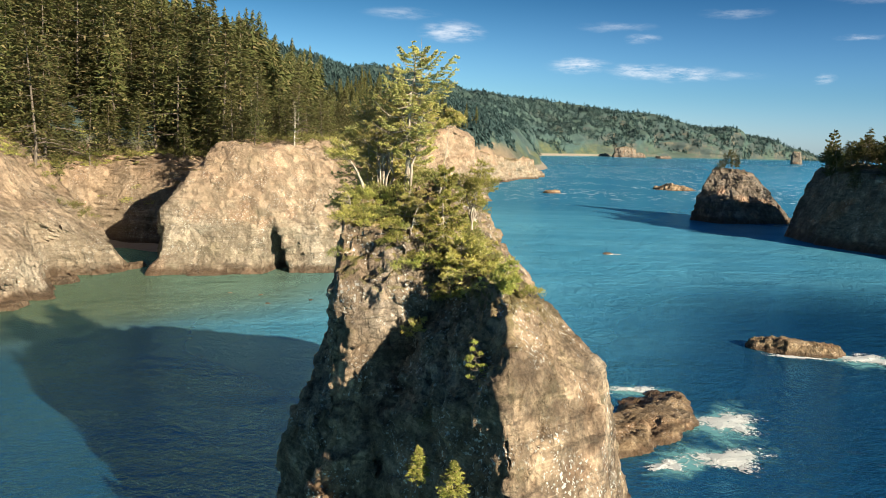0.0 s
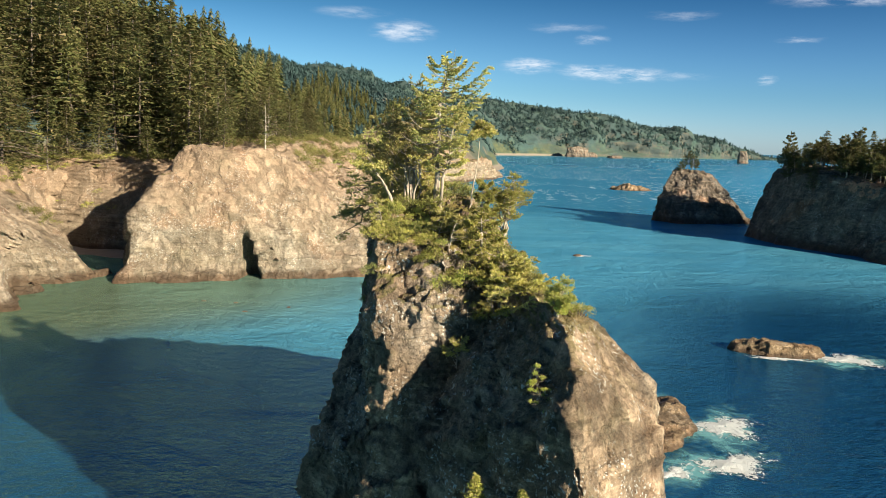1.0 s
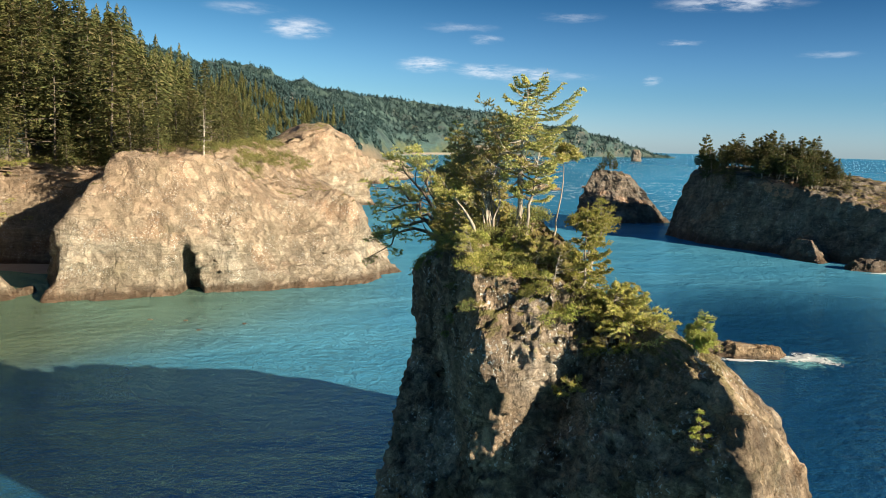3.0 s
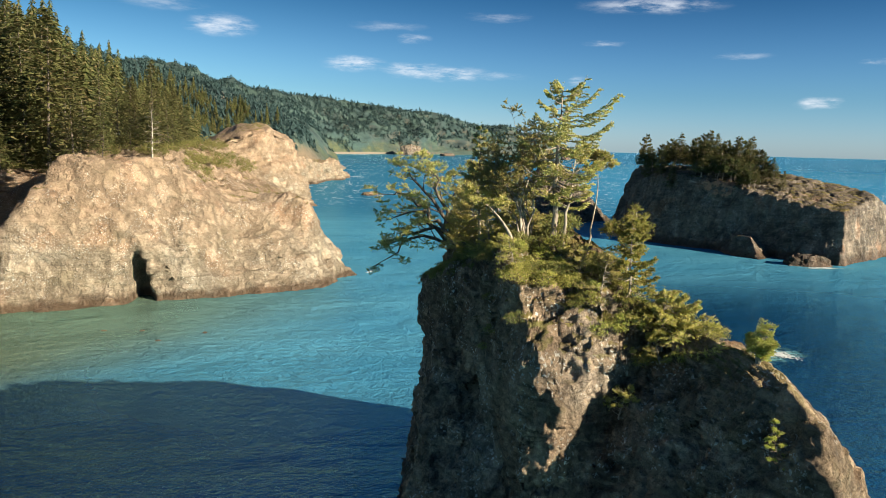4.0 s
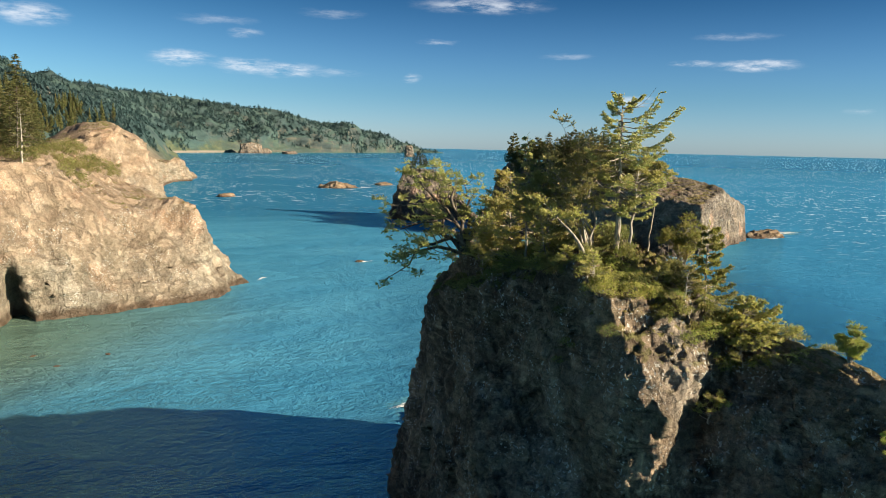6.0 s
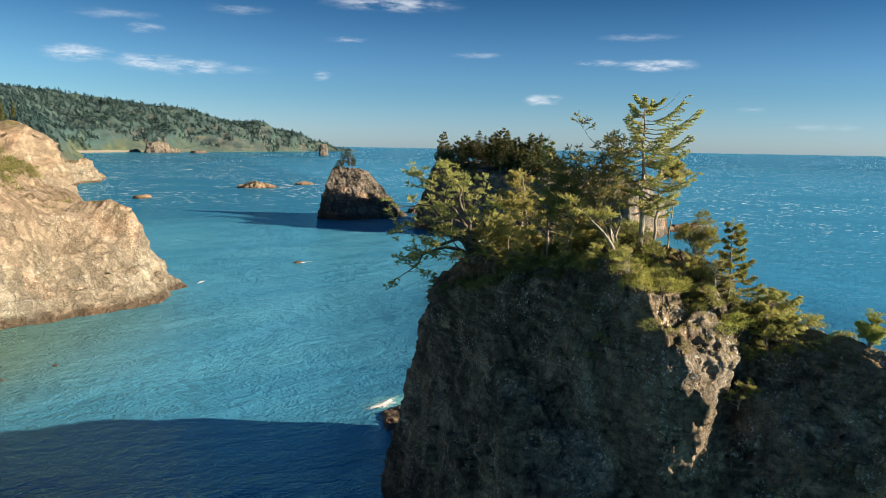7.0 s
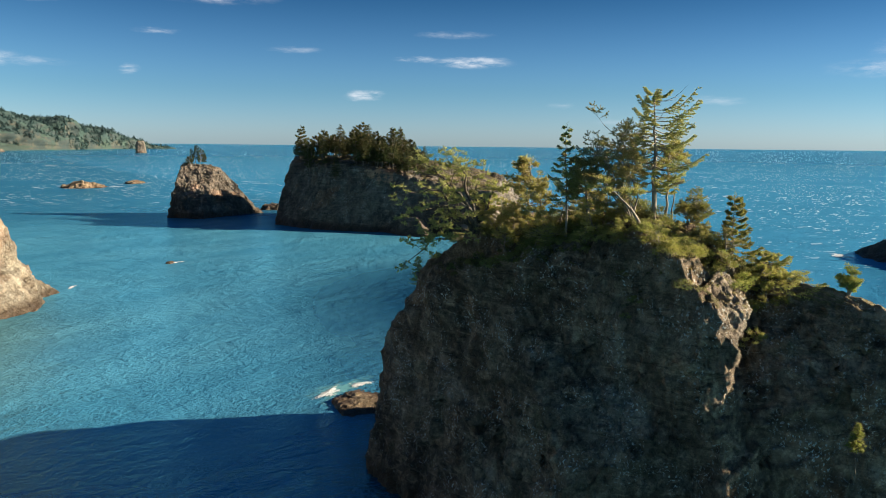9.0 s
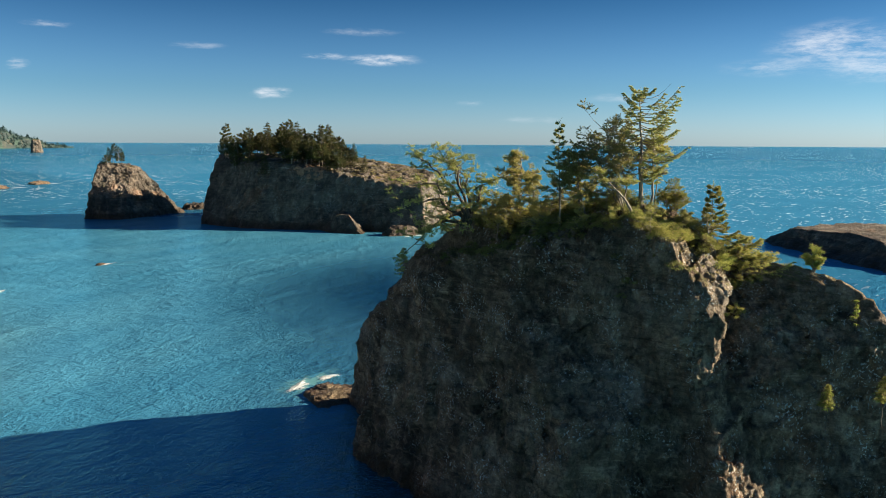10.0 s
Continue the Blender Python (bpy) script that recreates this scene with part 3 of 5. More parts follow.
# ---- the near sea stack ----
# the tower with its sunny pillar, the ridge that runs out toward the sun, and the flaring foot
TOWER = [
    (-93.1, -0.133, 3.38), (-86.3, 0.151, 9.48), (-122.4, 0.015, 12.42), (-107.2, 0.308, 49.49), (198.1, 0.753, 27.12), (121.2, 0.276, 25.11),
    (83.8, 0.500, 13.70), (14.0, -0.103, 7.18), (-48.0, 0.041, 11.20), (-4.4, 0.286, 22.15), (54.6, 0.741, 20.82), (-124.1, 0.911, 24.62),
    (158.4, 0.752, 33.08), (-12.2, 0.913, 25.67), (-16.3, 0.562, 20.54), (30.4, 0.092, 10.99),
]
RIDGE = [
    (-54.0, 0.020, 9.60), (-68.5, 0.532, 13.64), (1.2, 0.185, 29.52), (38.0, 0.336, 23.03), (76.1, 0.125, 14.31), (107.1, 0.587, 14.81),
    (4.7, 0.764, 28.57), (59.3, 0.676, 23.24), (-106.1, 0.148, 10.44), (153.3, 0.257, 20.87), (81.8, 0.906, 22.52),
]
SKIRT = [
    (-78.2, 0.482, 18.08), (-40.3, 0.590, 24.54), (-115.2, 0.067, 1.76), (-180.6, 0.546, 16.91), (179.4, 0.511, 25.46), (87.0, 0.666, 11.11),
    (19.7, 0.419, 18.91), (-20.6, 0.369, 15.84),
]
CRAG_STACK = [(6.0, 0.34, "lump"), (3.6, 0.22, "cleft"), (2.7, 0.42, "facet"), (2.2, 0.24, "seam"), (1.3, 0.13, "cleft"), (1.0, 0.24, "facet"), (0.5, 0.12, "facet"), (0.35, 0.05, "lump")]
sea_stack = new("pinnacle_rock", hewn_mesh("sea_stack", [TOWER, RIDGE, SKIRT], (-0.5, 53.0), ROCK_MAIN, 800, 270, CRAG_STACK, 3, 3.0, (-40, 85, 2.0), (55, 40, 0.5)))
tagged(sea_stack, "tall brown sea rock with a turf crest and bare steep faces", "sea rock")

# ---- islets and reefs ----
CRAG_CONE = [(8.0, 0.5, "lump"), (4.5, 0.6, "facet"), (4.0, 0.35, "cleft"), (3.0, 0.4, "strata"), (2.0, 0.35, "facet"), (1.3, 0.2, "facet")]
CRAG_ISLE = [(14.0, 0.5, "lump"), (8.0, 0.35, "cleft"), (6.0, 0.35, "facet"), (5.0, 0.7, "seam"), (2.6, 0.22, "facet"), (2.0, 0.25, "seam"), (1.4, 0.14, "facet")]


ISLET_FACES = [
    (-90.5, 0.423, 32.09), (-63.1, 0.367, 27.10), (26.0, 0.136, 46.14), (59.9, 0.499, 51.06), (113.0, -0.046, 28.74), (180.0, 0.300, 44.61),
    (-136.2, 0.198, 44.19), (78.8, 0.974, 26.5), (-28.0, 0.972, 24.9), (-90.4, 0.914, 30.8), (58.8, 0.914, 32.7),
    (-62.0, 0.150, 29.28), (-64.0, 0.450, 27.32), (-22.0, 0.120, 50.93),
]
islet = new("islet", hewn_mesh("islet", [ISLET_FACES], (155.0, 240.0), ROCK_ISLE, 520, 130, CRAG_ISLE, 11, 3.0, (-45, 80, 1.5)))
tagged(islet, "dark shaded rock islet with a wooded top and bare end", "islet")
CONE_FACES = [
    (-62.6, 0.171, 15.17), (-57.5, 0.454, 25.42), (-20.0, 0.200, 19.28), (-31.1, 0.622, 14.35), (11.6, 0.379, 14.16), (39.6, 0.597, 21.07),
    (83.9, 0.654, 23.20), (135.3, 0.402, 10.56), (189.1, -0.100, 1.15), (-132.1, 0.167, 8.26), (0.1, 0.969, 20.90),
]
small_stack = new("islet", hewn_mesh("islet_small", [CONE_FACES], (117.5, 322.0), ROCK_ISLE, 300, 110, CRAG_CONE, 12, 3.0, (-30, 80, 1.0)))
tagged(small_stack, "steep cone of brown rock with a grassy cap and few trees", "sea stack")
right_islet = new("islet", block_mesh("islet_low", [(150, 40), (160, 52), (176, 66), (192, 83), (206, 88), (222, 74), (230, 52), (215, 25), (180, 10), (155, 20)], lambda x, y: 6.2 - 0.003 * ((x - 196) ** 2 + (y - 55) ** 2) ** 0.9 + 0.7 * np.sin(x * 0.15), 9.0, ROCK_ISLE, 300, 44, 16, CRAG_ISLE, 13, 0.8))
tagged(right_islet, "low flat-topped dark rock islet in the open sea", "islet")


TIDE_ROCKS = [(-72.3, 132.1, 4.5), (-74.1, 146.8, 4.0), (-71.2, 160.3, 5.0), (-67.8, 165.3, 3.5), (-71.4, 124.4, 3.5)]


def low_rock(name, cx, cy, a, b, turn, high, seed, label, mat=None, n=120):
    """A broken ledge or pillar: flat flanks round an oval, under two or three tilted slabs."""
    rnd = random.Random(seed)
    small = min(a, b)
    upright = high > small
    faces = []
    sides = 9
    for k in range(sides):
        w = (k + rnd.uniform(-0.3, 0.3)) * 360 / sides
        q = radians(w - turn)
        reach = math.hypot(a * math.sin(q), b * math.cos(q)) * rnd.uniform(0.78, 1.12)
        nz = rnd.uniform(0.05, 0.22) if upright else rnd.uniform(0.28, 0.62)
        faces.append((w, nz, reach * math.sqrt(1 - nz * nz)))
    dip = rnd.uniform(0, 360)
    for k in range(3):
        nz = rnd.uniform(0.965, 0.992)
        faces.append((dip + 120 * k + rnd.uniform(-30, 30), nz, high * rnd.uniform(0.9, 1.2) * nz))
    rug = min(0.14 * small, 0.28 * high)
    layers = [(small * 0.8, rug * 0.8, "facet"), (small * 0.45, rug * 0.8, "strata"), (small * 0.3, rug * 0.6, "facet"), (small * 0.15, rug * 0.35, "facet")]
    me = hewn_mesh(name, [faces], (cx, cy), mat or ROCK_REEF, n, 30, layers, seed, 1.0)
    return tagged(new(name, me), label, "rock")


low_rock("sea_rock", 53.5, 112.5, 8.4, 3.0, -14, 2.0, 21, "long low brown rock awash in breaking surf")
low_rock("sea_rock", 24.0, 81.5, 9.8, 4.6, 66, 1.25, 22, "weed-brown rock ledge at the stack's foot, wave washed")
low_rock("sea_rock", 17.5, 76.0, 7.0, 5.0, 50, 1.6, 23, "weed-brown rock ledge at the stack's foot, wave washed")
low_rock("sea_rock", 214, 216, 11, 4.5, 14, 2.4, 36, "low brown reef ledge off the islet's end")
for k, (x, y, a) in enumerate(TIDE_ROCKS):
    low_rock("sea_rock", x, y, a, a * 0.5, 20 + 15 * k, 1.0 + 0.3 * (k % 2), 70 + k, "dark weedy tide rock at the cliff's foot", ROCK_COAST)
low_rock("sea_rock", 8.0, 92.0, 6.0, 3.4, 50, 0.8, 24, "small dark rock shelf against the stack, washed by foam")
low_rock("sea_rock", 158, 533, 16, 8, 0, 4.2, 25, "flat tawny rock breaking the open water")
low_rock("sea_rock", 207, 560, 9, 5, 0, 2.2, 26, "small dark rock low in the water")
low_rock("sea_rock", 64.5, 460, 5.5, 3.0, 0, 2.0, 27, "small tawny rock low in the water")
PEAK_FACES = [(-75.0, 0.6, 4.13), (30.0, 0.7, 4.13), (-20.0, 0.35, 8.87), (90.0, 0.5, 9.6), (160.0, 0.5, 8.14), (-110.0, 0.5, 6.02)]
peak = new("sea_rock", hewn_mesh("sea_rock", [PEAK_FACES], (136.5, 208.5), ROCK_ISLE, 140, 44, CRAG_CONE[4:], 28, 2.0))
tagged(peak, "jagged dark rock at the islet's foot", "rock")
low_rock("sea_rock", 141, 189, 7, 4, -20, 3.0, 29, "jagged dark rock at the islet's foot", ROCK_ISLE)
low_rock("sea_rock", 158, 322, 8, 4, -20, 3.0, 30, "low dark ledge beside the rock cone", ROCK_ISLE)
low_rock("sea_rock", 45.5, 209.0, 1.6, 0.9, 0, 0.5, 31, "small rock awash with a white wake", n=80)
low_rock("sea_rock", 756, 1668, 13, 11, 0, 27, 32, "far upright pillar of pale rock in the sea", ROCK_ISLE)
low_rock("sea_rock", 436, 1888, 34, 18, 0, 27, 33, "far pale rock stack off the beach", ROCK_ISLE)
low_rock("sea_rock", 470, 1900, 22, 14, 0, 12, 34, "far pale rock stack off the beach", ROCK_ISLE)
low_rock("sea_rock", 520, 1850, 22, 12, 0, 7, 35, "far low rock off the beach", ROCK_ISLE)

# ---- mainland ----
CRAG_COAST = [(18.0, 0.6, "lump"), (9.0, 1.0, "facet"), (6.0, 0.7, "strata"), (3.6, 0.5, "facet"), (2.6, 0.42, "strata"), (1.8, 0.22, "facet"), (1.0, 0.22, "strata"), (0.9, 0.09, "facet")]


def sea_cave(P):
    """Hollows the slit of a sea cave into the foot of the face."""
    x, z = P[..., 0], P[..., 2]
    wide = 1.9 - 0.13 * np.clip(z, 0, 12)
    deep = 7.5 * (1 - smooth01(np.abs(x + 36.0 + 0.12 * z), 0.6 * wide, 1.25 * wide)) * (1 - smooth01(z, 6.0, 11.0)) * (P[..., 1] < 176)
    P[..., 1] += deep
    return P


HEAD_FACES = [
    (0.0, 0.996, 29.20), (5.6, 0.329, 36.73), (30.5, 0.603, 33.80), (-12.9, 0.298, 44.52), (-25.0, 0.658, 42.35), (-67.1, 0.030, 38.49), (-93.9, 0.537, 27.03),
    (27.0, 0.360, 31.79), (53.1, 0.341, 28.42), (40.9, 0.769, 32.55), (-69.0, 0.690, 37.29), (80.4, 0.772, 25.00), (8.6, 0.127, 35.22),
    (-49.4, 0.098, 44.84), (-42.8, 0.757, 42.70), (14.1, 0.379, 35.51), (180.0, 0.350, 100.11), (-115.0, 0.300, 71.80), (105.0, 0.400, 42.19),
    (140.0, 0.300, 81.98), (-90.0, 0.350, 52.33),
]
POINT_FACES = [
    (7.3, 0.144, 39.26), (21.2, 0.294, 35.77), (32.2, 0.480, 36.28), (55.2, 0.678, 31.34), (52.7, 0.349, 44.61), (69.7, 0.702, 31.13),
    (29.0, 0.804, 27.45), (113.8, 0.111, 39.07), (78.0, 0.951, 23.65), (15.6, 0.647, 26.67), (73.8, 0.266, 39.85), (180.0, 0.400, 38.66),
    (-90.0, 0.400, 25.83),
]
SPIT_FACES = [
    (20.0, 0.450, 23.55), (160.0, 0.500, 6.28), (110.0, 0.950, 13.14), (110.0, 0.200, 40.11), (-90.0, 0.400, 25.83),
]
TOOTH_FACES = [(66.0, 0.25, 38.70), (-14.0, 0.30, 11.70), (146.0, 0.30, 12.50), (66.0, 0.99, 22.70)]
headland = new("headland", hewn_mesh("headland", [HEAD_FACES, POINT_FACES, SPIT_FACES, TOOTH_FACES], (-34.0, 200.0), ROCK_COAST, 760, 170, CRAG_COAST, 41, 3.0, (5, 75, 2.5), None, sea_cave))
tagged(headland, "sunlit tan rock headland with a sea cave and sloping crest", "headland", "", "structure")


def top_left(x, y):
    return np.interp(x, [-140, -100, -92, -88, -80, -72, -66], [36, 28.5, 22.5, 16.5, 11.5, 5.5, 2.2]) + 0 * y


left_cliff = new("cliff", block_mesh("cliff", [(-76, 124), (-70, 134), (-78, 150), (-70, 158), (-67, 165), (-76, 172), (-96, 186), (-140, 190), (-160, 140), (-140, 110), (-95, 108)], top_left, 4.5, ROCK_COAST, 460, 70, 26, CRAG_COAST, 42, 0.8))
tagged(left_cliff, "sunlit tan sea cliff sloping down to tide rocks", "cliff", "", "structure")


cove_cliff = new("cliff", block_mesh("cliff_cove", [(-104, 186), (-95, 203), (-84, 209), (-76, 213), (-66, 216), (-58, 226), (-58, 250), (-80, 256), (-112, 236), (-120, 200)], lambda x, y: 19.5 + 0.10 * (y - 205) + 1.5 * np.sin(x * 0.3), 4.0, ROCK_COAST, 260, 44, 14, CRAG_COAST, 44, 0.8))
tagged(cove_cliff, "shaded tan rock wall behind the cove beach", "cliff", "", "structure")


def top_second(x, y):
    return 20 + 20 * np.exp(-(((x + 5) / 26) ** 2 + ((y - 405) / 50) ** 2)) - 6 * smooth01(x, 20, 60)


second = new("headland", block_mesh("headland_far", [(16, 378), (17, 410), (24, 470), (27, 520), (48, 580), (74, 645), (80, 682), (40, 720), (-30, 700), (-80, 560), (-66, 400), (-24, 360)], top_second, 17.0, ROCK_COAST, 420, 60, 30, [(30.0, 5, "lump"), (12.0, 3.5, "ridge"), (6, 1.2, "block")], 43, 0.8))
tagged(second, "second tan headland with a rounded knob above the water", "headland", "", "structure")

# the coast behind: a strip from the cove to the far cape, rising inland
COAST = [(-150, 120), (-118, 196), (-82, 214), (-70, 232), (-58, 262), (-50, 330), (-46, 400), (-24, 470), (10, 560), (70, 690), (120, 900), (150, 1200), (175, 1500), (215, 1745), (330, 1880), (450, 1965), (600, 2050), (760, 2130), (900, 2230), (1050, 2330), (1190, 2400), (1260, 2430)]


def hill_mesh():
    ctrl = np.array(COAST, float)
    seg = np.r_[0, np.cumsum(np.linalg.norm(np.diff(ctrl, axis=0), axis=1))]
    u = seg[-1] * np.linspace(0, 1, 420) ** 1.7
    line = np.stack([np.interp(u, seg, ctrl[:, k]) for k in range(2)], -1)
    k = np.hanning(9)
    pad = np.r_[np.repeat(line[:1], 4, 0), line, np.repeat(line[-1:], 4, 0)]
    line = np.stack([np.convolve(pad[:, i], k / k.sum(), "valid") for i in range(2)], -1)
    inland = np.array([-0.93, 0.36])
    s = np.r_[-12, -4, 0, np.geomspace(1.5, 900, 90)]
    rows = []
    for d in s:
        xy = line + inland * d
        y = line[:, 1]
        rise = 24 * smooth01(d, 0, 14 + 34 * smooth01(y, 560, 800)) * (1 - 0.75 * smooth01(y, 1500, 1800) * (1 - smooth01(y, 1960, 2080)))
        crest = np.interp(y, [0, 400, 700, 1100, 1700, 1965, 2130, 2230, 2330, 2400, 2430], [105, 118, 145, 160, 180, 160, 136, 102, 62, 26, 6])
        pitch = 0.46 + 0.7 * smooth01(y, 1300, 1900)
        up = crest * (1 - np.exp(-max(d, 0) * pitch / np.maximum(crest, 1)))
        z = np.where(d < 0, d * 0.4, rise * np.minimum(1, crest / 60) + up)
        rows.append(np.c_[xy, z])
    P = np.array(rows)
    lift = np.array([[noise.fractal(Vector((x / 160, y / 160, 3.3)), 1.0, 2.0, 5) for x, y, z in row] for row in P.tolist()])
    P[..., 2] += lift * np.clip(P[..., 2] * 0.22, 0, 32)
    P[..., 2] -= 9 * np.abs(lift) * smooth01(P[..., 2], 40, 120)
    P = crag(P, False, [(150.0, 30.0, "ridge")], 8, smooth01(P[..., 2], 2, 40) * smooth01(P[..., 1], 900, 1500))
    P = crag(P, False, [(45.0, 7.0, "ridge"), (20.0, 2.5, "lump")], 7, smooth01(P[..., 2], 2, 12))
    low = np.interp(P[..., 0], [100, 269, 580, 640, 705, 800, 850, 968, 1030, 1130], [0.93, 0.75, 0.77, 0.735, 0.69, 0.80, 0.92, 0.77, 0.62, 0.55])
    P[..., 2] *= np.where(P[..., 2] > 0, 1 + (low - 1) * smooth01(P[..., 1], 1700, 1950), 1)
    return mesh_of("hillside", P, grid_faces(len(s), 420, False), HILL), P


hill_me, HILL_P = hill_mesh()
hillside = new("ground", hill_me)
tagged(hillside, "wooded coastal hills falling to cliffs along the shore", "hillside", "", "structure")

beach = []
for i in range(40):
    q = i / 39
    x, y = -118 + 46 * q, 196 + 20 * math.sin(q * 2)
    beach.append([(x - 4 + 10 * w, y + 16 - 52 * w, 3.0 - 3.8 * w + 0.15 * math.sin(i * 0.4)) for w in np.linspace(0, 1, 8)])
cove_beach = new("beach", mesh_of("beach", np.array(beach), grid_faces(40, 8, False), SAND, True))
tagged(cove_beach, "small grey sand beach in the shaded cove", "beach", "", "structure")


# ---- trees ----
class Growth:
    """Gathers wood (tubes) and needles (small triangles) of one tree."""

    def __init__(self, seed):
        self.rnd = random.Random(seed)
        self.nr = np.random.RandomState(seed)
        self.wv, self.wf, self.lv = [], [], []
        self.count = 0

    def tube(self, path, radii, sides=5):
        path = np.asarray(path, float)
        k = len(path)
        along = np.gradient(path, axis=0)
        along /= np.linalg.norm(along, axis=1, keepdims=True) + 1e-9
        ref = np.array([0.31, 0.92, 0.23])
        a = np.cross(along, ref)
        a /= np.linalg.norm(a, axis=1, keepdims=True) + 1e-9
        b = np.cross(along, a)
        w = np.linspace(0, 2 * math.pi, sides, endpoint=False)
        ring = a[:, None] * np.cos(w)[None, :, None] + b[:, None] * np.sin(w)[None, :, None]
        self.wv.append((path[:, None] + ring * np.asarray(radii, float)[:, None, None]).reshape(-1, 3))
        self.wf.append(grid_faces(k, sides, True) + self.count)
        self.count += k * sides

    def blades(self, at, out, n, spread, length, width, up=0.3):
        """n needle sprays round a place, pointing outward."""
        r = self.nr
        c = np.asarray(at) + r.normal(size=(n, 3)) * np.asarray(spread)
        d = r.normal(size=(n, 3)) * 0.7 + np.asarray(out)
        d[:, 2] += up
        d /= np.linalg.norm(d, axis=1, keepdims=True) + 1e-9
        s = np.cross(d, r.normal(size=(n, 3)))
        s /= np.linalg.norm(s, axis=1, keepdims=True) + 1e-9
        ln = length * r.uniform(0.6, 1.4, (n, 1))
        wd = width * r.uniform(0.6, 1.4, (n, 1))
        self.lv.append(np.stack([c - s * wd, c + s * wd, c + d * ln], 1).reshape(-1, 3))

    def spray(self, a, b, n, length, width, up=0.15, wide=0.6):
        """Needles set along a twig from a to b, pointing forward and outward."""
        r = self.nr
        a, b = np.asarray(a, float), np.asarray(b, float)
        fwd = (b - a) / (np.linalg.norm(b - a) + 1e-9)
        c = a + (b - a) * r.uniform(0.08, 1.0, (n, 1))
        d = fwd * 0.7 + r.normal(size=(n, 3)) * wide
        d[:, 2] += up
        d /= np.linalg.norm(d, axis=1, keepdims=True) + 1e-9
        s = np.cross(d, r.normal(size=(n, 3)) + np.array([0, 0, 0.8]))
        s /= np.linalg.norm(s, axis=1, keepdims=True) + 1e-9
        ln, wd = length * r.uniform(0.6, 1.4, (n, 1)), width * r.uniform(0.6, 1.4, (n, 1))
        self.lv.append(np.stack([c - s * wd, c + s * wd, c + d * ln], 1).reshape(-1, 3))

    def clump(self, at, out, size, n, length, flat=0.35):
        """A flattened tuft: short twigs fanned out from one place, each dressed with needles."""
        at, out = np.asarray(at, float), np.asarray(out, float)
        k = 7
        for i in range(k):
            d = self.nr.normal(size=3) * np.array([0.8, 0.8, flat]) + out * 0.8 + np.array([0, 0, 0.12])
            d /= np.linalg.norm(d) + 1e-9
            end = at + d * size * self.rnd.uniform(0.6, 1.15)
            self.spray(at + (end - at) * 0.1, end, max(4, int(n * 2.2) // k), length * 0.8, length * 0.17, 0.2, 0.45)

    def wood(self, name, mat):
        return mesh_of(name, np.concatenate(self.wv), np.concatenate(self.wf), mat, True)

    def needles(self, name, mat):
        v = np.concatenate(self.lv)
        return mesh_of(name, v, np.arange(len(v)).reshape(-1, 3), mat)


def bend_path(rnd, start, heading, length, rise, wiggle, n=6):
    p, d = np.array(start, float), np.array(heading, float)
    out = [p.copy()]
    for i in range(n - 1):
        d = d + np.array([rnd.uniform(-1, 1), rnd.uniform(-1, 1), rnd.uniform(-0.6, 0.6)]) * wiggle
        d[2] += rise / n
        d /= np.linalg.norm(d)
        p = p + d * length / (n - 1)
        out.append(p.copy())
    return np.array(out)


def wind_tree(seed, height, lean=(0, 0), limbs=24, first=0.35, reach=2.2, pad=0.42, tuft=34, bare=0.1, rise=0.25, blade=0.24, flag=(0, 0), girth=0.16, wild=0.22):
    """A wind-bent coast conifer: crooked trunk, twisting limbs, flat pads of needles. flag: the side its limbs stream to."""
    g = Growth(seed)
    rnd = g.rnd
    n = 12
    f = np.linspace(0, 1, n)
    trunk = np.c_[lean[0] * f**1.4 + 0.10 * np.cumsum(g.nr.normal(size=n)) * height / 10, lean[1] * f**1.4 + 0.10 * np.cumsum(g.nr.normal(size=n)) * height / 10, f * height]
    trunk[0, :2] = 0
    g.tube(np.r_[[trunk[0] - (0, 0, 0.7)], trunk], np.r_[girth * 1.5, girth * (1.02 - 0.9 * f)], 7)
    for i in range(limbs):
        q = first + (1 - first) * (i + rnd.random()) / limbs
        start = np.array([np.interp(q, f, trunk[:, k]) for k in range(3)])
        az = rnd.uniform(0, 2 * math.pi)
        head = np.array([math.cos(az) + flag[0], math.sin(az) + flag[1], rnd.uniform(-0.15, 0.45)])
        head /= np.linalg.norm(head)
        size = reach * (1.05 - 0.72 * (q - first) / (1 - first)) * rnd.uniform(0.55, 1.15)
        path = bend_path(rnd, start, head, size, rise, wild)
        thick = girth * 0.36 * (1.15 - q)
        g.tube(path, np.linspace(thick + 0.012, 0.008, len(path)), 4)
        dead = rnd.random() < bare
        for j in range(7):
            w = rnd.uniform(0.35, 1.0) if j else 1.0
            at = np.array([np.interp(w, np.linspace(0, 1, len(path)), path[:, k]) for k in range(3)])
            side = head + np.array([rnd.uniform(-1.1, 1.1), rnd.uniform(-1.1, 1.1), rnd.uniform(-0.1, 0.35)])
            side /= np.linalg.norm(side)
            twig = bend_path(rnd, at, side, size * rnd.uniform(0.2, 0.45), 0.12, wild, 4)
            g.tube(twig, np.linspace(0.018, 0.005, 4), 3)
            if dead:
                continue
            g.clump(twig[2], side * 0.6, pad * 0.8, int(tuft * 0.6), blade * 0.8)
            g.clump(twig[3], side * 0.6, pad * 0.7, int(tuft * 0.6), blade * 0.8)
    if bare < 0.95:
        g.blades(trunk[-1], (0, 0, 0.6), tuft, (pad * 0.4, pad * 0.4, pad * 0.4), blade, blade * 0.2)
    return g


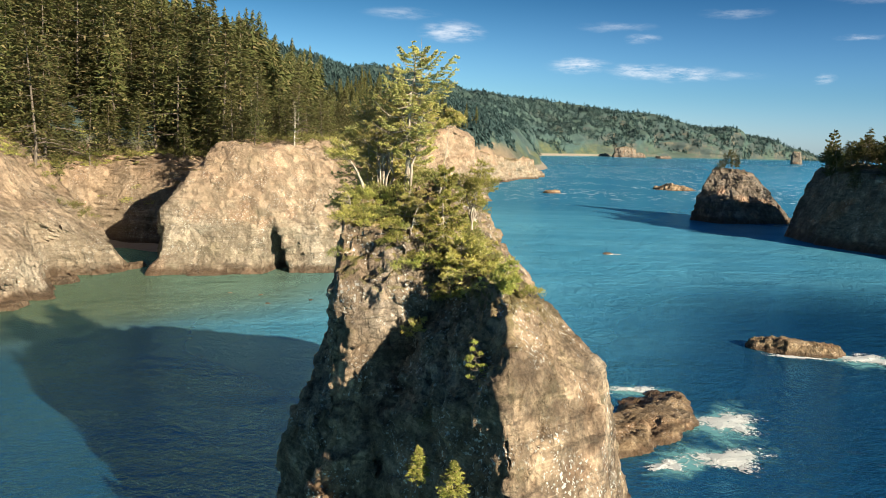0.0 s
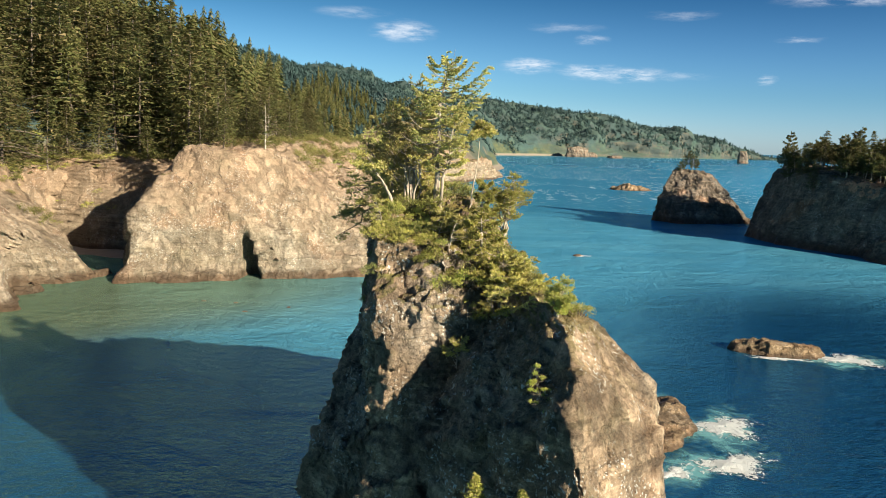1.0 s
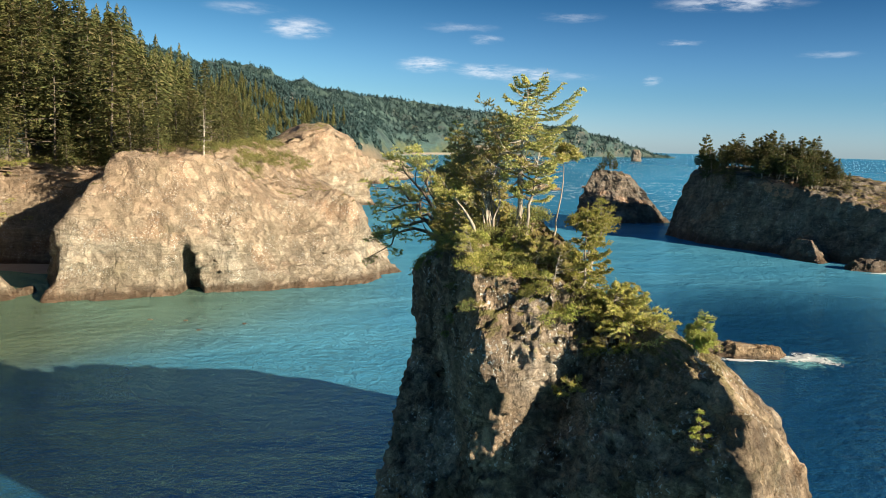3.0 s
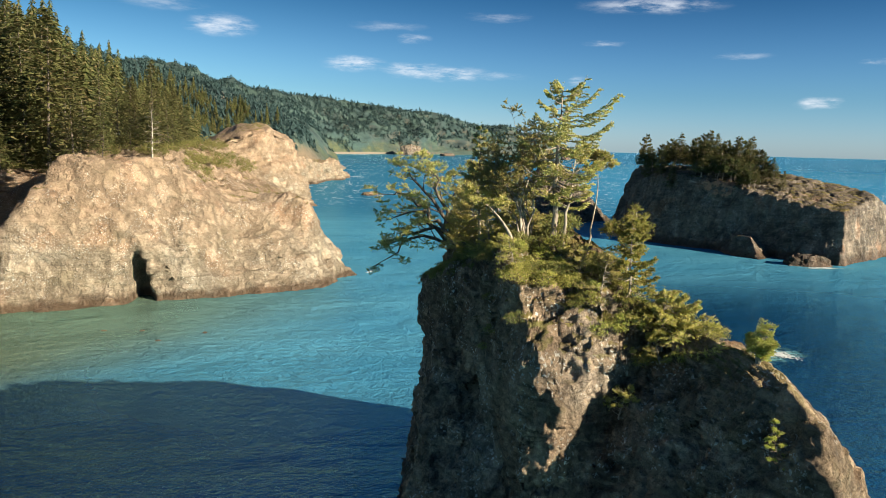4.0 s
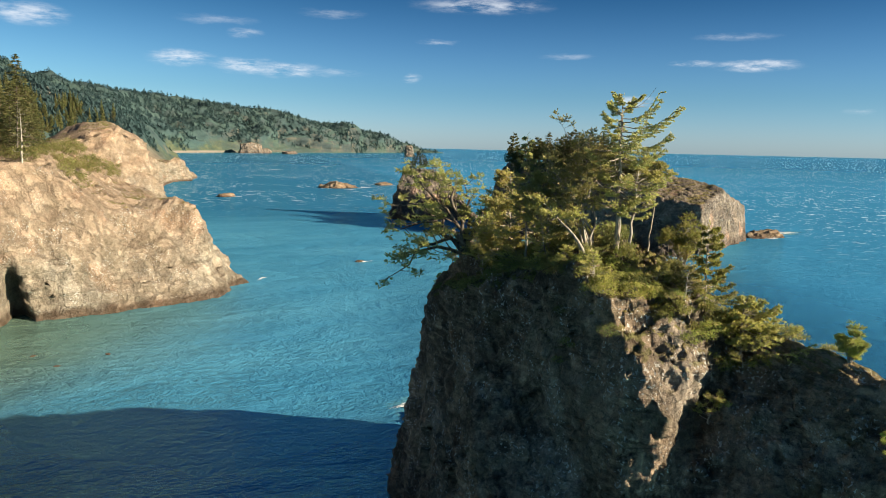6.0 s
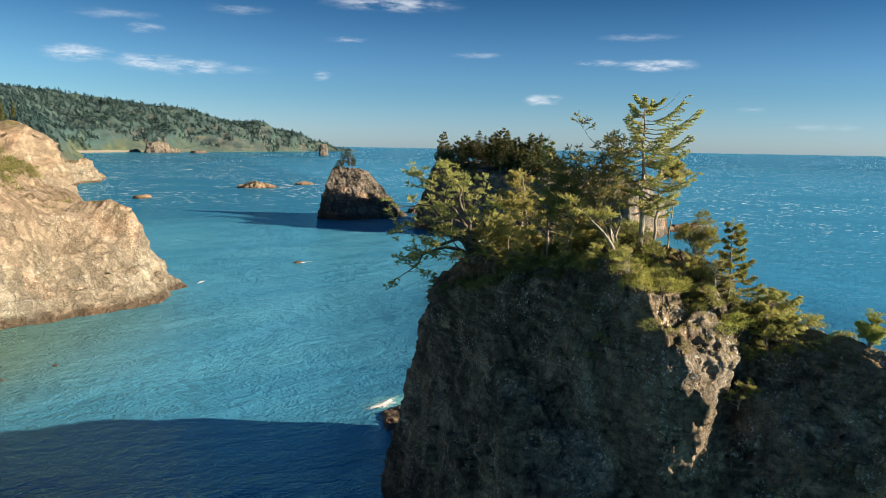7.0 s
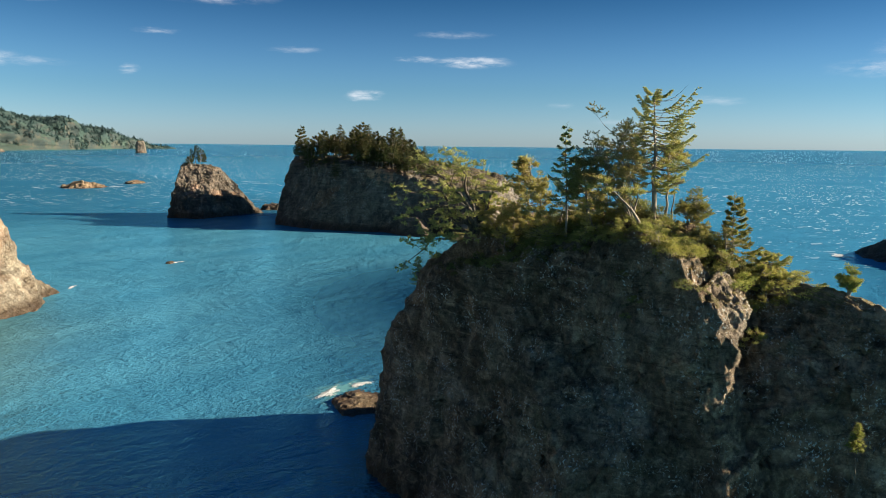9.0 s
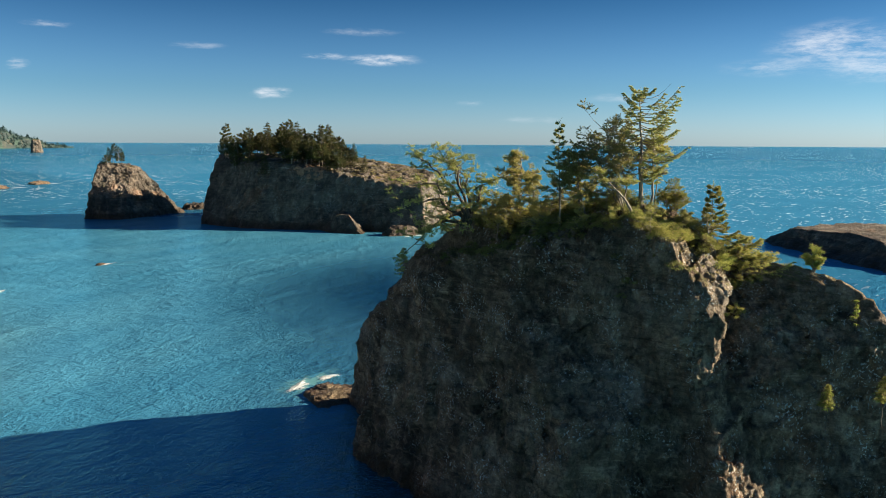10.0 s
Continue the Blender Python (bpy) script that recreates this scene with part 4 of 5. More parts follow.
def tier_tree(seed, height, spread, tiers, per, blades_each, blade, girth, first=0.12, droop=-0.18, bare_low=0.0, sparse=0.0, taper=0.8, limb=1.0):
    """An upright spruce: straight trunk, whorls of drooping boughs shortening to the tip."""
    g = Growth(seed)
    rnd, nr = g.rnd, g.nr
    f = np.linspace(0, 1, 9)
    trunk = np.c_[0.012 * height * np.sin(f * 3 + seed), 0.012 * height * np.cos(f * 2.3 + seed), f * height]
    trunk[0, :2] = 0
    g.tube(np.r_[[trunk[0] - (0, 0, 1.5)], trunk], np.r_[girth * 1.2, girth * (1.02 - 0.97 * f)], 6)
    lop = nr.uniform(0.75, 1.2, 9)
    for i in range(tiers):
        q = first + (1 - first) * ((i + 0.5 * rnd.random()) / tiers) ** 0.92
        z = q * height
        cx, cy = np.interp(q, f, trunk[:, 0]), np.interp(q, f, trunk[:, 1])
        wide = spread * ((1 - q) / (1 - first)) ** taper * (0.6 + 0.4 * min(1, (q - first) * 6 + 0.3)) + 0.03 * spread
        for j in range(per):
            if rnd.random() < sparse:
                continue
            az = (j + rnd.random()) * 2 * math.pi / per + i * 1.1
            size = wide * rnd.uniform(0.55, 1.2) * lop[int(az / (2 * math.pi) * 9) % 9]
            d = np.array([math.cos(az), math.sin(az), 0.0])
            zz = rnd.uniform(-0.6, 0.6) * height * (1 - first) / tiers
            end = np.array([cx, cy, z + zz]) + d * size + np.array([0, 0, droop * size + rnd.uniform(-0.05, 0.12) * size])
            start = np.array([cx, cy, z + zz])
            if rnd.random() < limb:
                g.tube([start, start * 0.45 + end * 0.55 + (0, 0, 0.06 * size), end], [0.02 * size + 0.015, 0.014 * size + 0.008, 0.006], 3)
            if q < bare_low and rnd.random() < 0.75:
                continue
            n = max(3, int(blades_each * (0.4 + size / spread)))
            w = nr.uniform(0.22, 1.0, n)
            c = start + (end - start) * w[:, None] + nr.normal(size=(n, 3)) * np.array([0.10, 0.10, 0.05]) * size
            c[:, 2] += 0.05 * size * np.sin(w * 3.1)
            o = d * 0.8 + nr.normal(size=(n, 3)) * np.array([0.8, 0.8, 0.25]) + np.array([0, 0, -0.12])
            o /= np.linalg.norm(o, axis=1, keepdims=True)
            s = np.cross(o, nr.normal(size=(n, 3)) * 0.45 + np.array([0, 0, 1.0]))
            s /= np.linalg.norm(s, axis=1, keepdims=True) + 1e-9
            ln = blade * nr.uniform(0.6, 1.5, (n, 1))
            g.lv.append(np.stack([c - s * ln * 0.22, c + s * ln * 0.22, c + o * ln], 1).reshape(-1, 3))
    return g


def bough_tree(seed, height, reach, boughs, first, shape, slope=(0.0, 0.35), twigs=11, per=9, blade=0.2, girth=0.16, dead=0.0, flag=(0, 0), lean=(0, 0), crook=0.05, fine=True, spread=0.42):
    """An open conifer: long single boughs, each with a flat spray of side twigs. shape: bough length along the trunk."""
    g = Growth(seed)
    rnd, nr = g.rnd, g.nr
    n = 12
    f = np.linspace(0, 1, n)
    sway = np.cumsum(nr.normal(size=(n, 2)), 0) * crook * height / 10
    trunk = np.c_[lean[0] * f**1.3 + sway[:, 0], lean[1] * f**1.3 + sway[:, 1], f * height]
    trunk[0, :2] = 0
    g.tube(np.r_[[trunk[0] - (0, 0, 0.7)], trunk], np.r_[girth * 1.5, girth * (1.02 - 0.92 * f)], 7)
    knots = np.linspace(0, 1, len(shape))
    for i in range(boughs):
        u = (i + rnd.random()) / boughs
        q = first + (1 - first) * u
        start = np.array([np.interp(q, f, trunk[:, k]) for k in range(3)])
        az = i * 2.4 + rnd.uniform(-0.6, 0.6)
        d = np.array([math.cos(az) + flag[0], math.sin(az) + flag[1], 0.0])
        size = reach * np.interp(u, knots, shape) * rnd.uniform(0.65, 1.2) * min(1.5, np.linalg.norm(d))
        d /= np.linalg.norm(d)
        perp = np.array([-d[1], d[0], 0.0])
        climb = slope[0] + (slope[1] - slope[0]) * u + rnd.uniform(-0.15, 0.15)
        w = np.linspace(0, 1, 6)
        path = start + np.outer(w, d) * size + np.outer(rnd.uniform(-0.25, 0.25) * w**2, perp) * size
        path[:, 2] += size * (climb * w - 0.22 * np.sin(w * 2.6) + 0.14 * w**2)
        thick = girth * 0.30 * (1.2 - q)
        g.tube(path, np.linspace(thick + 0.012, 0.007, 6), 4)
        bare = rnd.random() < dead
        for j in range(twigs if not bare else 8):
            v = 0.22 + 0.78 * (j + rnd.random()) / twigs
            at = np.array([np.interp(v, w, path[:, k]) for k in range(3)])
            td = d * 0.8 + perp * (0.85 if j % 2 else -0.85) + np.array([0, 0, rnd.uniform(-0.2, 0.3)])
            td /= np.linalg.norm(td)
            ln = size * spread * (1.15 - v) * rnd.uniform(0.6, 1.2) + 0.12
            end = at + td * ln - (0, 0, 0.08 * ln)
            if fine:
                g.tube([at, (at + end) / 2, end], [0.012, 0.008, 0.004], 3)
            if bare:
                continue
            g.spray(at, end, int(per * 1.5), blade * 0.8, blade * 0.17, 0.05, 0.5)
        if not bare:
            for k in range(2, 5):
                g.spray(path[k], path[k + 1], int(per * 1.2), blade * 0.9, blade * 0.17, 0.08, 0.5)
    g.blades(trunk[-1], (0, 0, 1.0), per, (0.06, 0.06, 0.15), blade, blade * 0.11)
    return g


def limb_tree(seed, limbs, girth, per=8, blade=0.2, gnarl=0.2, pad=0.3):
    """A wind-thrown tree of a few heavy limbs from one foot, each forking twice. limbs: the places that they reach."""
    g = Growth(seed)
    rnd = g.rnd
    for end in limbs:
        end = np.array(end, float)
        long = np.linalg.norm(end)
        w = np.linspace(0, 1, 9)[:, None]
        path = end * w + np.array([0, 0, 1.0]) * (np.sin(w * math.pi) * long * 0.16)
        path[1:] += g.nr.normal(size=(8, 3)) * 0.035 * long
        path = np.r_[[np.array([0, 0, -0.5])], path]
        g.tube(path, np.linspace(girth, 0.02, 10), 6)
        for i in range(9):
            v = 0.28 + 0.72 * (i + rnd.random()) / 9
            k = min(8, int(v * 9))
            at = path[k] + (path[k + 1] - path[k]) * (v * 9 - k)
            tang = path[k + 1] - path[k]
            tang /= np.linalg.norm(tang)
            head = tang * 0.7 + np.array([rnd.uniform(-1, 1), rnd.uniform(-1, 1), rnd.uniform(-0.35, 0.6)])
            head /= np.linalg.norm(head)
            size = long * 0.33 * (1.2 - 0.6 * v) * rnd.uniform(0.7, 1.2)
            arm = bend_path(rnd, at, head, size, 0.2, gnarl, 5)
            g.tube(arm, np.linspace(girth * 0.28 * (1.2 - v) + 0.01, 0.008, 5), 4)
            for j in range(6):
                b = rnd.uniform(0.3, 1.0) if j else 1.0
                pt = np.array([np.interp(b, np.linspace(0, 1, 5), arm[:, c]) for c in range(3)])
                side = head * 0.6 + np.array([rnd.uniform(-1, 1), rnd.uniform(-1, 1), rnd.uniform(-0.2, 0.4)])
                side /= np.linalg.norm(side)
                twig = bend_path(rnd, pt, side, size * rnd.uniform(0.25, 0.45), 0.1, gnarl, 3)
                g.tube(twig, [0.014, 0.009, 0.004], 3)
                g.clump(twig[2], side * 0.5, pad * 0.9, per * 2, blade * 0.8)
    return g


bpy.context.view_layer.update()
GRAPH = bpy.context.evaluated_depsgraph_get()


def ground_at(x, y, top=300.0):
    hit, place, normal, _, ob, _ = scene.ray_cast(GRAPH, Vector((x, y, top)), Vector((0, 0, -1)))
    return (place.z, abs(normal.z), ob.name) if hit else (0.0, 1.0, "")


def plant(kind, g, x, y, label, category, z=None, sink=0.1, group="", leaf=None, bark=None, spin=0.0):
    if z is None:
        z = ground_at(x, y)[0]
    top = tagged(new(kind), label, category, group)
    top.matrix_world = pose(x, y, z - sink, 0, 0, spin)
    if g.wv:
        part("trunk", g.wood("trunk", bark or BARK), top)
    if g.lv:
        part("crown", g.needles("crown", leaf or LEAF_STACK), top)
    return top


ON_TOP = "trees on the near stack"
# the tall tree on the crest, and its neighbours
plant("conifer_tree", bough_tree(101, 9.0, 2.8, 62, 0.26, (0.45, 0.6, 0.85, 1.0, 0.95, 1.0, 0.8, 0.65, 0.35), (-0.12, 0.5), 16, 34, 0.15, 0.2, 0.2, (0.1, -0.25), (0.4, 0.3), 0.06, True, 0.28), -2.7, 49.6, "tall wind-bent conifer with grey trunk and open upswept boughs", "tree", z=26.5, group=ON_TOP, leaf=LEAF_DARK)
plant("conifer_tree", limb_tree(102, [(1.0, 3.0, 6.2), (0.0, 2.6, 6.8), (-1.4, 3.0, 5.4), (0.4, 1.2, 5.6), (-1.6, 1.6, 4.6), (-2.2, 2.6, 3.6), (-0.6, 4.2, 4.0), (0.3, 3.4, 4.6)], 0.085, 44, 0.15, 0.2, 0.42), -3.9, 50.2, "dark-crowned conifer of several stems beside the tallest tree", "tree", z=26.2, group=ON_TOP, leaf=LEAF_DARK)
plant("conifer_tree", wind_tree(103, 6.0, (0.8, 0.2), 26, 0.4, 1.7, 0.36, 22, 0.5, 0.5, 0.2, (0, 0), 0.12), -2.2, 48.8, "half-bare grey conifer with pale twisted limbs", "tree", group=ON_TOP)
plant("conifer_tree", wind_tree(104, 5.4, (-0.5, 0.5), 26, 0.35, 1.9, 0.42, 40, 0.1, 0.4, 0.22, (-0.2, 0.2), 0.13), -4.3, 53.8, "round-crowned dark conifer on the crest", "tree", group=ON_TOP)
plant("conifer_tree", bough_tree(105, 8.0, 1.5, 36, 0.25, (1.1, 1.0, 0.75, 0.5, 0.35, 0.15), (0.05, 0.3), 9, 13, 0.17, 0.09), -5.2, 55.1, "slim young spruce with sparse open tip", "tree", group=ON_TOP, leaf=LEAF_DARK)
plant("conifer_tree", wind_tree(106, 6.2, (-0.3, 0.2), 34, 0.2, 2.4, 0.42, 40, 0.08, 0.3, 0.22, (-0.2, 0.1), 0.15), -3.4, 59.8, "broad wind-clipped conifer with layered boughs", "tree", group=ON_TOP)
SEAWARD = ((-6.0, -2.4, 0.0), (-6.2, 1.2, 1.0), (-5.6, 3.2, -0.6), (-4.4, 5.2, 0.4), (-2.6, 5.9, 0.0), (-0.6, 4.6, 1.6), (1.4, 3.4, 0.5), (-4.6, -0.4, -1.5))
plant("conifer_tree", limb_tree(107, [(0.811 * u + 0.585 * d, -0.585 * u + 0.811 * d, w) for u, w, d in SEAWARD], 0.2, 32, 0.18, 0.3, 0.40), -4.4, 63.9, "spreading conifer with dark heavy limbs hanging over the cliff edge", "tree", group=ON_TOP, leaf=LEAF_DARK, bark=BARK_DARK)
plant("conifer_tree", wind_tree(108, 3.4, (-1.9, 1.9), 10, 0.6, 1.6, 0.36, 34, 0.35, 0.2, 0.2, (-0.7, 0.2), 0.13), -5.1, 49.2, "leaning silver snag with a tuft of live needles", "tree", group=ON_TOP)
plant("conifer_tree", wind_tree(109, 5.4, (0.5, 0.3), 14, 0.78, 1.0, 0.3, 34, 0.1, 0.2, 0.2, (0.3, 0), 0.06), -0.4, 49.3, "thin bare-stemmed tree with a small crown", "tree", group=ON_TOP)
plant("conifer_tree", limb_tree(110, [(0.3, 0.2, 3.3), (-0.9, 0.4, 2.6), (1.0, 0.2, 2.6), (0.2, -0.9, 2.5), (-0.2, 1.0, 2.4)], 0.07, 16, 0.15, 0.25, 0.34), 1.8, 48.6, "small bright rounded pine on the slope", "tree", z=24.9, group=ON_TOP, leaf=LEAF_SHRUB)
plant("conifer_tree", bough_tree(111, 5.8, 2.7, 44, 0.04, (1.0, 1.0, 0.75, 0.4, 0.3, 0.22, 0.12), (0.0, 0.3), 13, 22, 0.19, 0.10, 0.05, (0.25, -0.15)), 0.0, 45.0, "sunlit young spruce with long low boughs", "tree", z=22.7, group=ON_TOP, leaf=LEAF_SHRUB)
plant("conifer_tree", bough_tree(112, 2.4, 2.3, 36, 0.05, (1.0, 0.9, 0.7, 0.4, 0.2), (-0.05, 0.3), 13, 22, 0.19, 0.10, 0.1, (0.55, -0.45)), 1.0, 43.2, "low spreading conifer with boughs streaming seaward", "tree", z=22.3, group=ON_TOP)
plant("conifer_tree", limb_tree(116, [(0.3, 0.1, 1.7), (0.6, 0.2, 1.0), (-0.4, 0.2, 1.1), (0.2, -0.5, 0.9), (0.1, 0.5, 1.2), (0.3, 0.0, 0.7)], 0.05, 22, 0.12, 0.25, 0.26), 3.1, 38.2, "small rounded pine on a short stem at the cliff edge", "tree", group=ON_TOP, leaf=LEAF_SHRUB)
plant("conifer_tree", tier_tree(113, 3.0, 0.9, 14, 6, 14, 0.22, 0.06, 0.1, 0.0), -1.6, 73.6, "small spruce clinging to the stack's shoulder", "tree", z=18.6, group=ON_TOP)
plant("conifer_tree", wind_tree(115, 4.2, (-0.6, 0.3), 22, 0.25, 1.8, 0.42, 36, 0.2, 0.2, 0.22, (-0.3, 0), 0.1), -4.6, 57.6, "low dark conifer on the crest", "tree", group=ON_TOP)

# saplings on the shaded gully
for i, (x, y, z, h, s) in enumerate(((1.95, 35.1, 18.2, 2.5, 0.5), (-0.9, 36.0, 13.0, 2.1, 0.65), (0.8, 32.8, 13.7, 2.1, 0.7))):
    plant("conifer_sapling", wind_tree(131, 2.5, (-0.4, 0.1), 34, 0.12, 0.55, 0.14, 40, 0.6, 0.3, 0.09, (0, 0), 0.03) if i == 0 else tier_tree(130 + i, h, s, 16, 7, 44, 0.11, 0.03, 0.3 if i == 0 else 0.12, 0.0, 0.0, 0.15), x, y, ("thin leaning sapling with grey lower twigs" if i == 0 else "small bright green sapling on the shaded rock"), "sapling", z=z, group="saplings on the rock face", leaf=LEAF_SHRUB, bark=BARK_DARK)


def shrub(seed, w, h, n, leaf=0.13):
    g = Growth(seed)
    rnd = g.rnd
    for i in range(n):
        az, q = rnd.uniform(0, 2 * math.pi), rnd.random() ** 0.6
        tip = np.array([math.cos(az) * w * q, math.sin(az) * w * q, h * (1.05 - q * q * 0.75) * rnd.uniform(0.6, 1.05)])
        g.tube([(0, 0, -0.25), tip * (0.5, 0.5, 0.4), tip], [0.03, 0.02, 0.006], 3)
        g.blades(tip, tip / (np.linalg.norm(tip) + 1e-6) * 0.6, 46, (w * 0.17, w * 0.17, h * 0.11), leaf, leaf * 0.28, 0.4)
    return g


SHRUBS = "shrubs on the near stack"
SHRUB_KIND = [shrub(150 + k, 1.2, 1.1, 26) for k in range(4)]
SHRUB_MESH = [(g.wood("trunk", BARK_DARK), g.needles("crown", leaf)) for leaf in (LEAF_SHRUB, LEAF_BRUSH) for g in SHRUB_KIND]


def put_shrub(x, y, z, size, k, label="dense green wind-clipped shrub on the rock", category="shrub", group=SHRUBS):
    top = tagged(new("shrub"), label, category, group)
    top.matrix_world = pose(x, y, z - 0.08, 0, 0, k * 77) @ Matrix.Diagonal((size, size, size, 1))
    look_k = k % 4 + (4 if "dark" in label else 0)
    part("trunk", SHRUB_MESH[look_k][0], top)
    part("crown", SHRUB_MESH[look_k][1], top)
    return top


rs = random.Random(5)
put_shrub(4.8, 40.4, ground_at(4.8, 40.4, 40)[0], 0.65, 6)
for i in range(34):
    q = rs.random()
    x, y = -5.2 + 6.8 * q + rs.uniform(-1.2, 1.6), 47.5 - 5.6 * q + rs.uniform(-1.6, 2.4)
    z, nz, ob = ground_at(x, y, 40)
    if ob == sea_stack.name and z > 20.5 and not (x < -3.6 and y < 45.4):
        put_shrub(x, y, z, rs.uniform(0.35, 0.75), i)
LOW = []
for k in range(5):
    g = wind_tree(170 + k, (2.4, 3.0, 2.0, 3.4, 2.6)[k], (0.5, -0.3), 22, 0.1, 1.7, 0.28, 27, 0.2, 0.25, 0.17, (0.25, -0.25), 0.08)
    LOW.append((g.wood("trunk", BARK), g.needles("crown", LEAF_STACK)))
for k, (x, y, s) in enumerate(((-2.4, 46.4, 0.6), (-2.0, 44.6, 0.7), (-0.8, 43.4, 0.55), (0.6, 42.6, 0.5), (1.7, 42.0, 0.4), (-1.4, 42.9, 0.7), (1.8, 44.6, 0.45), (2.6, 46.6, 0.5),
        (-5.2, 52.8, 0.7), (-5.2, 56.4, 0.9), (-4.8, 61.0, 0.8), (-3.0, 57.2, 0.9), (-5.6, 50.8, 0.5), (-2.4, 54.4, 0.9))):
    z, nz, ob = ground_at(x, y, 27.9)
    tree = tagged(new("conifer_tree"), "low wind-clipped conifer crowding the stack's crest", "tree", ON_TOP)
    tree.matrix_world = pose(x, y, z - 0.1, 0, 0, 61 * k) @ Matrix.Diagonal((s, s, s, 1))
    part("trunk", LOW[k % 5][0], tree)
    part("crown", LOW[k % 5][1], tree)
for i in range(22):
    y = rs.uniform(47, 67)
    x = -4.9 + rs.uniform(-1.4, 2.6) - 0.02 * (y - 47)
    z, nz, ob = ground_at(x, y, 27.9)
    if ob == sea_stack.name and z > 23.0:
        s = rs.uniform(0.45, 0.85)
        tree = tagged(new("conifer_tree"), "low wind-clipped conifer crowding the stack's crest", "tree", ON_TOP)
        tree.matrix_world = pose(x, y, z - 0.1, 0, 0, rs.uniform(0, 360)) @ Matrix.Diagonal((s, s, s, 1))
        part("trunk", LOW[i % 5][0], tree)
        part("crown", LOW[i % 5][1], tree)
for i in range(90):
    y = rs.uniform(43, 69)
    x = rs.uniform(-6.5, 3.5) - 0.05 * (y - 44)
    z, nz, ob = ground_at(x, y, 27.9)
    if ob == sea_stack.name and z > 22.5 and not (x < -3.6 and y < 45.4):
        put_shrub(x, y, z, rs.uniform(0.45, 0.95), i, "low dark green shrub in the crest turf")

# dark green cover on the west edge, its darker leaves also standing for shade
for i in range(60):
    y = rs.uniform(48, 67)
    x = -4.8 - 0.02 * (y - 44) - rs.uniform(0, 2.6)
    z, nz, ob = ground_at(x, y, 40)
    if ob == sea_stack.name and z > 20.0:
        put_shrub(x, y, z - 0.15, rs.uniform(0.3, 0.6), i, "dark ground cover hanging over the stack's edge")

# ---- woods on the mainland ----
FOREST = []
for k in range(8):
    h = (30, 34, 38, 27, 32, 36, 24, 40)[k]
    g = tier_tree(200 + k, h, h * (0.25 if k % 3 else 0.30), 25, 8, 17, 1.15, 0.42, (0.03, 0.05, 0.16, 0.03, 0.1, 0.06, 0.02, 0.05)[k], -0.22, (0.0, 0.1, 0.3, 0.0, 0.2, 0.1, 0.0, 0.15)[k], 0.08, 0.8, 0.2)
    FOREST.append((g.wood("trunk", BARK_DARK), g.needles("crown", LEAF_FOREST)))


def small_conifer(seed, rows, per, wob):
    """A far conifer of few faces: tiers of drooping tufts round the stem."""
    nr = np.random.RandomState(seed)
    out = []
    for i in range(rows):
        q = 0.08 + 0.92 * i / rows
        r = 0.17 * (1 - q) ** 0.8 + 0.012
        for j in range(per):
            a = (j + nr.rand()) * 2 * math.pi / per + i
            rr = r * nr.uniform(0.6, 1.25)
            d = np.array([math.cos(a), math.sin(a), 0])
            s = np.array([-d[1], d[0], 0]) * rr * wob
            mid = np.array([0, 0, q + nr.uniform(-0.4, 0.4) / rows])
            tip = mid + d * rr + (0, 0, -0.25 * rr + nr.uniform(-0.02, 0.02))
            out.append([mid + (0, 0, 0.9 / rows), tip - s, tip + s])
    return np.array(out)


def woods(name, places, rows, per, mat, label, broad=1.0, tuft=0.55):
    kinds = [small_conifer(300 + k, rows, per, tuft) for k in range(6)]
    allv = []
    nr = np.random.RandomState(9)
    for i, (x, y, z, h) in enumerate(places):
        k = kinds[nr.randint(6)]
        a = nr.uniform(0, 6.28)
        c, s = math.cos(a), math.sin(a)
        w = h * nr.uniform(0.8, 1.35) * broad
        v = k.reshape(-1, 3)
        allv.append(np.c_[x + (v[:, 0] * c - v[:, 1] * s) * w, y + (v[:, 0] * s + v[:, 1] * c) * w, z - 0.5 + v[:, 2] * h])
    v = np.concatenate(allv)
    return tagged(new(name, mesh_of(name, v, np.arange(len(v)).reshape(-1, 3), mat)), label, "woods", "", "stuff")


land = [o.name for o in (headland, second, hillside, left_cliff, cove_cliff)]
spots = []
rs = random.Random(77)
for gx in np.arange(-215, 40, 8.2):
    for gy in np.arange(172, 430, 8.2):
        x, y = gx + rs.uniform(-2.8, 2.8), gy + rs.uniform(-2.8, 2.8)
        z, nz, ob = ground_at(x, y)
        if ob not in land or z < 17 or nz < 0.45:
            continue
        if x > -30 and y < 445:
            continue
        if ob == headland.name and (z < 22 or y < 177.5):
            continue
        spots.append((math.hypot(x, y - 60), x, y, z))
spots.sort()
for i, (d, x, y, z) in enumerate(spots[:250]):
    k = rs.randrange(8)
    edge = ground_at(x + 7, y - 9)[0] < z - 8
    s = rs.uniform(0.4, 0.65) if edge else rs.uniform(0.8, 1.12)
    if x > -56 and y < 330:
        s = rs.uniform(0.3, 0.52)
    tree = tagged(new("spruce_tree"), ("shorter dark green spruce at the cliff edge" if edge else "tall dark green spruce in the coastal forest"), "tree", "forest spruces")
    tree.matrix_world = pose(x, y, z - 0.3, rs.uniform(-2, 2), rs.uniform(-2, 2), rs.uniform(0, 360)) @ Matrix.Diagonal((s, s, s * rs.uniform(0.9, 1.1), 1))
    part("trunk", FOREST[k][0], tree)
    part("crown", FOREST[k][1], tree)
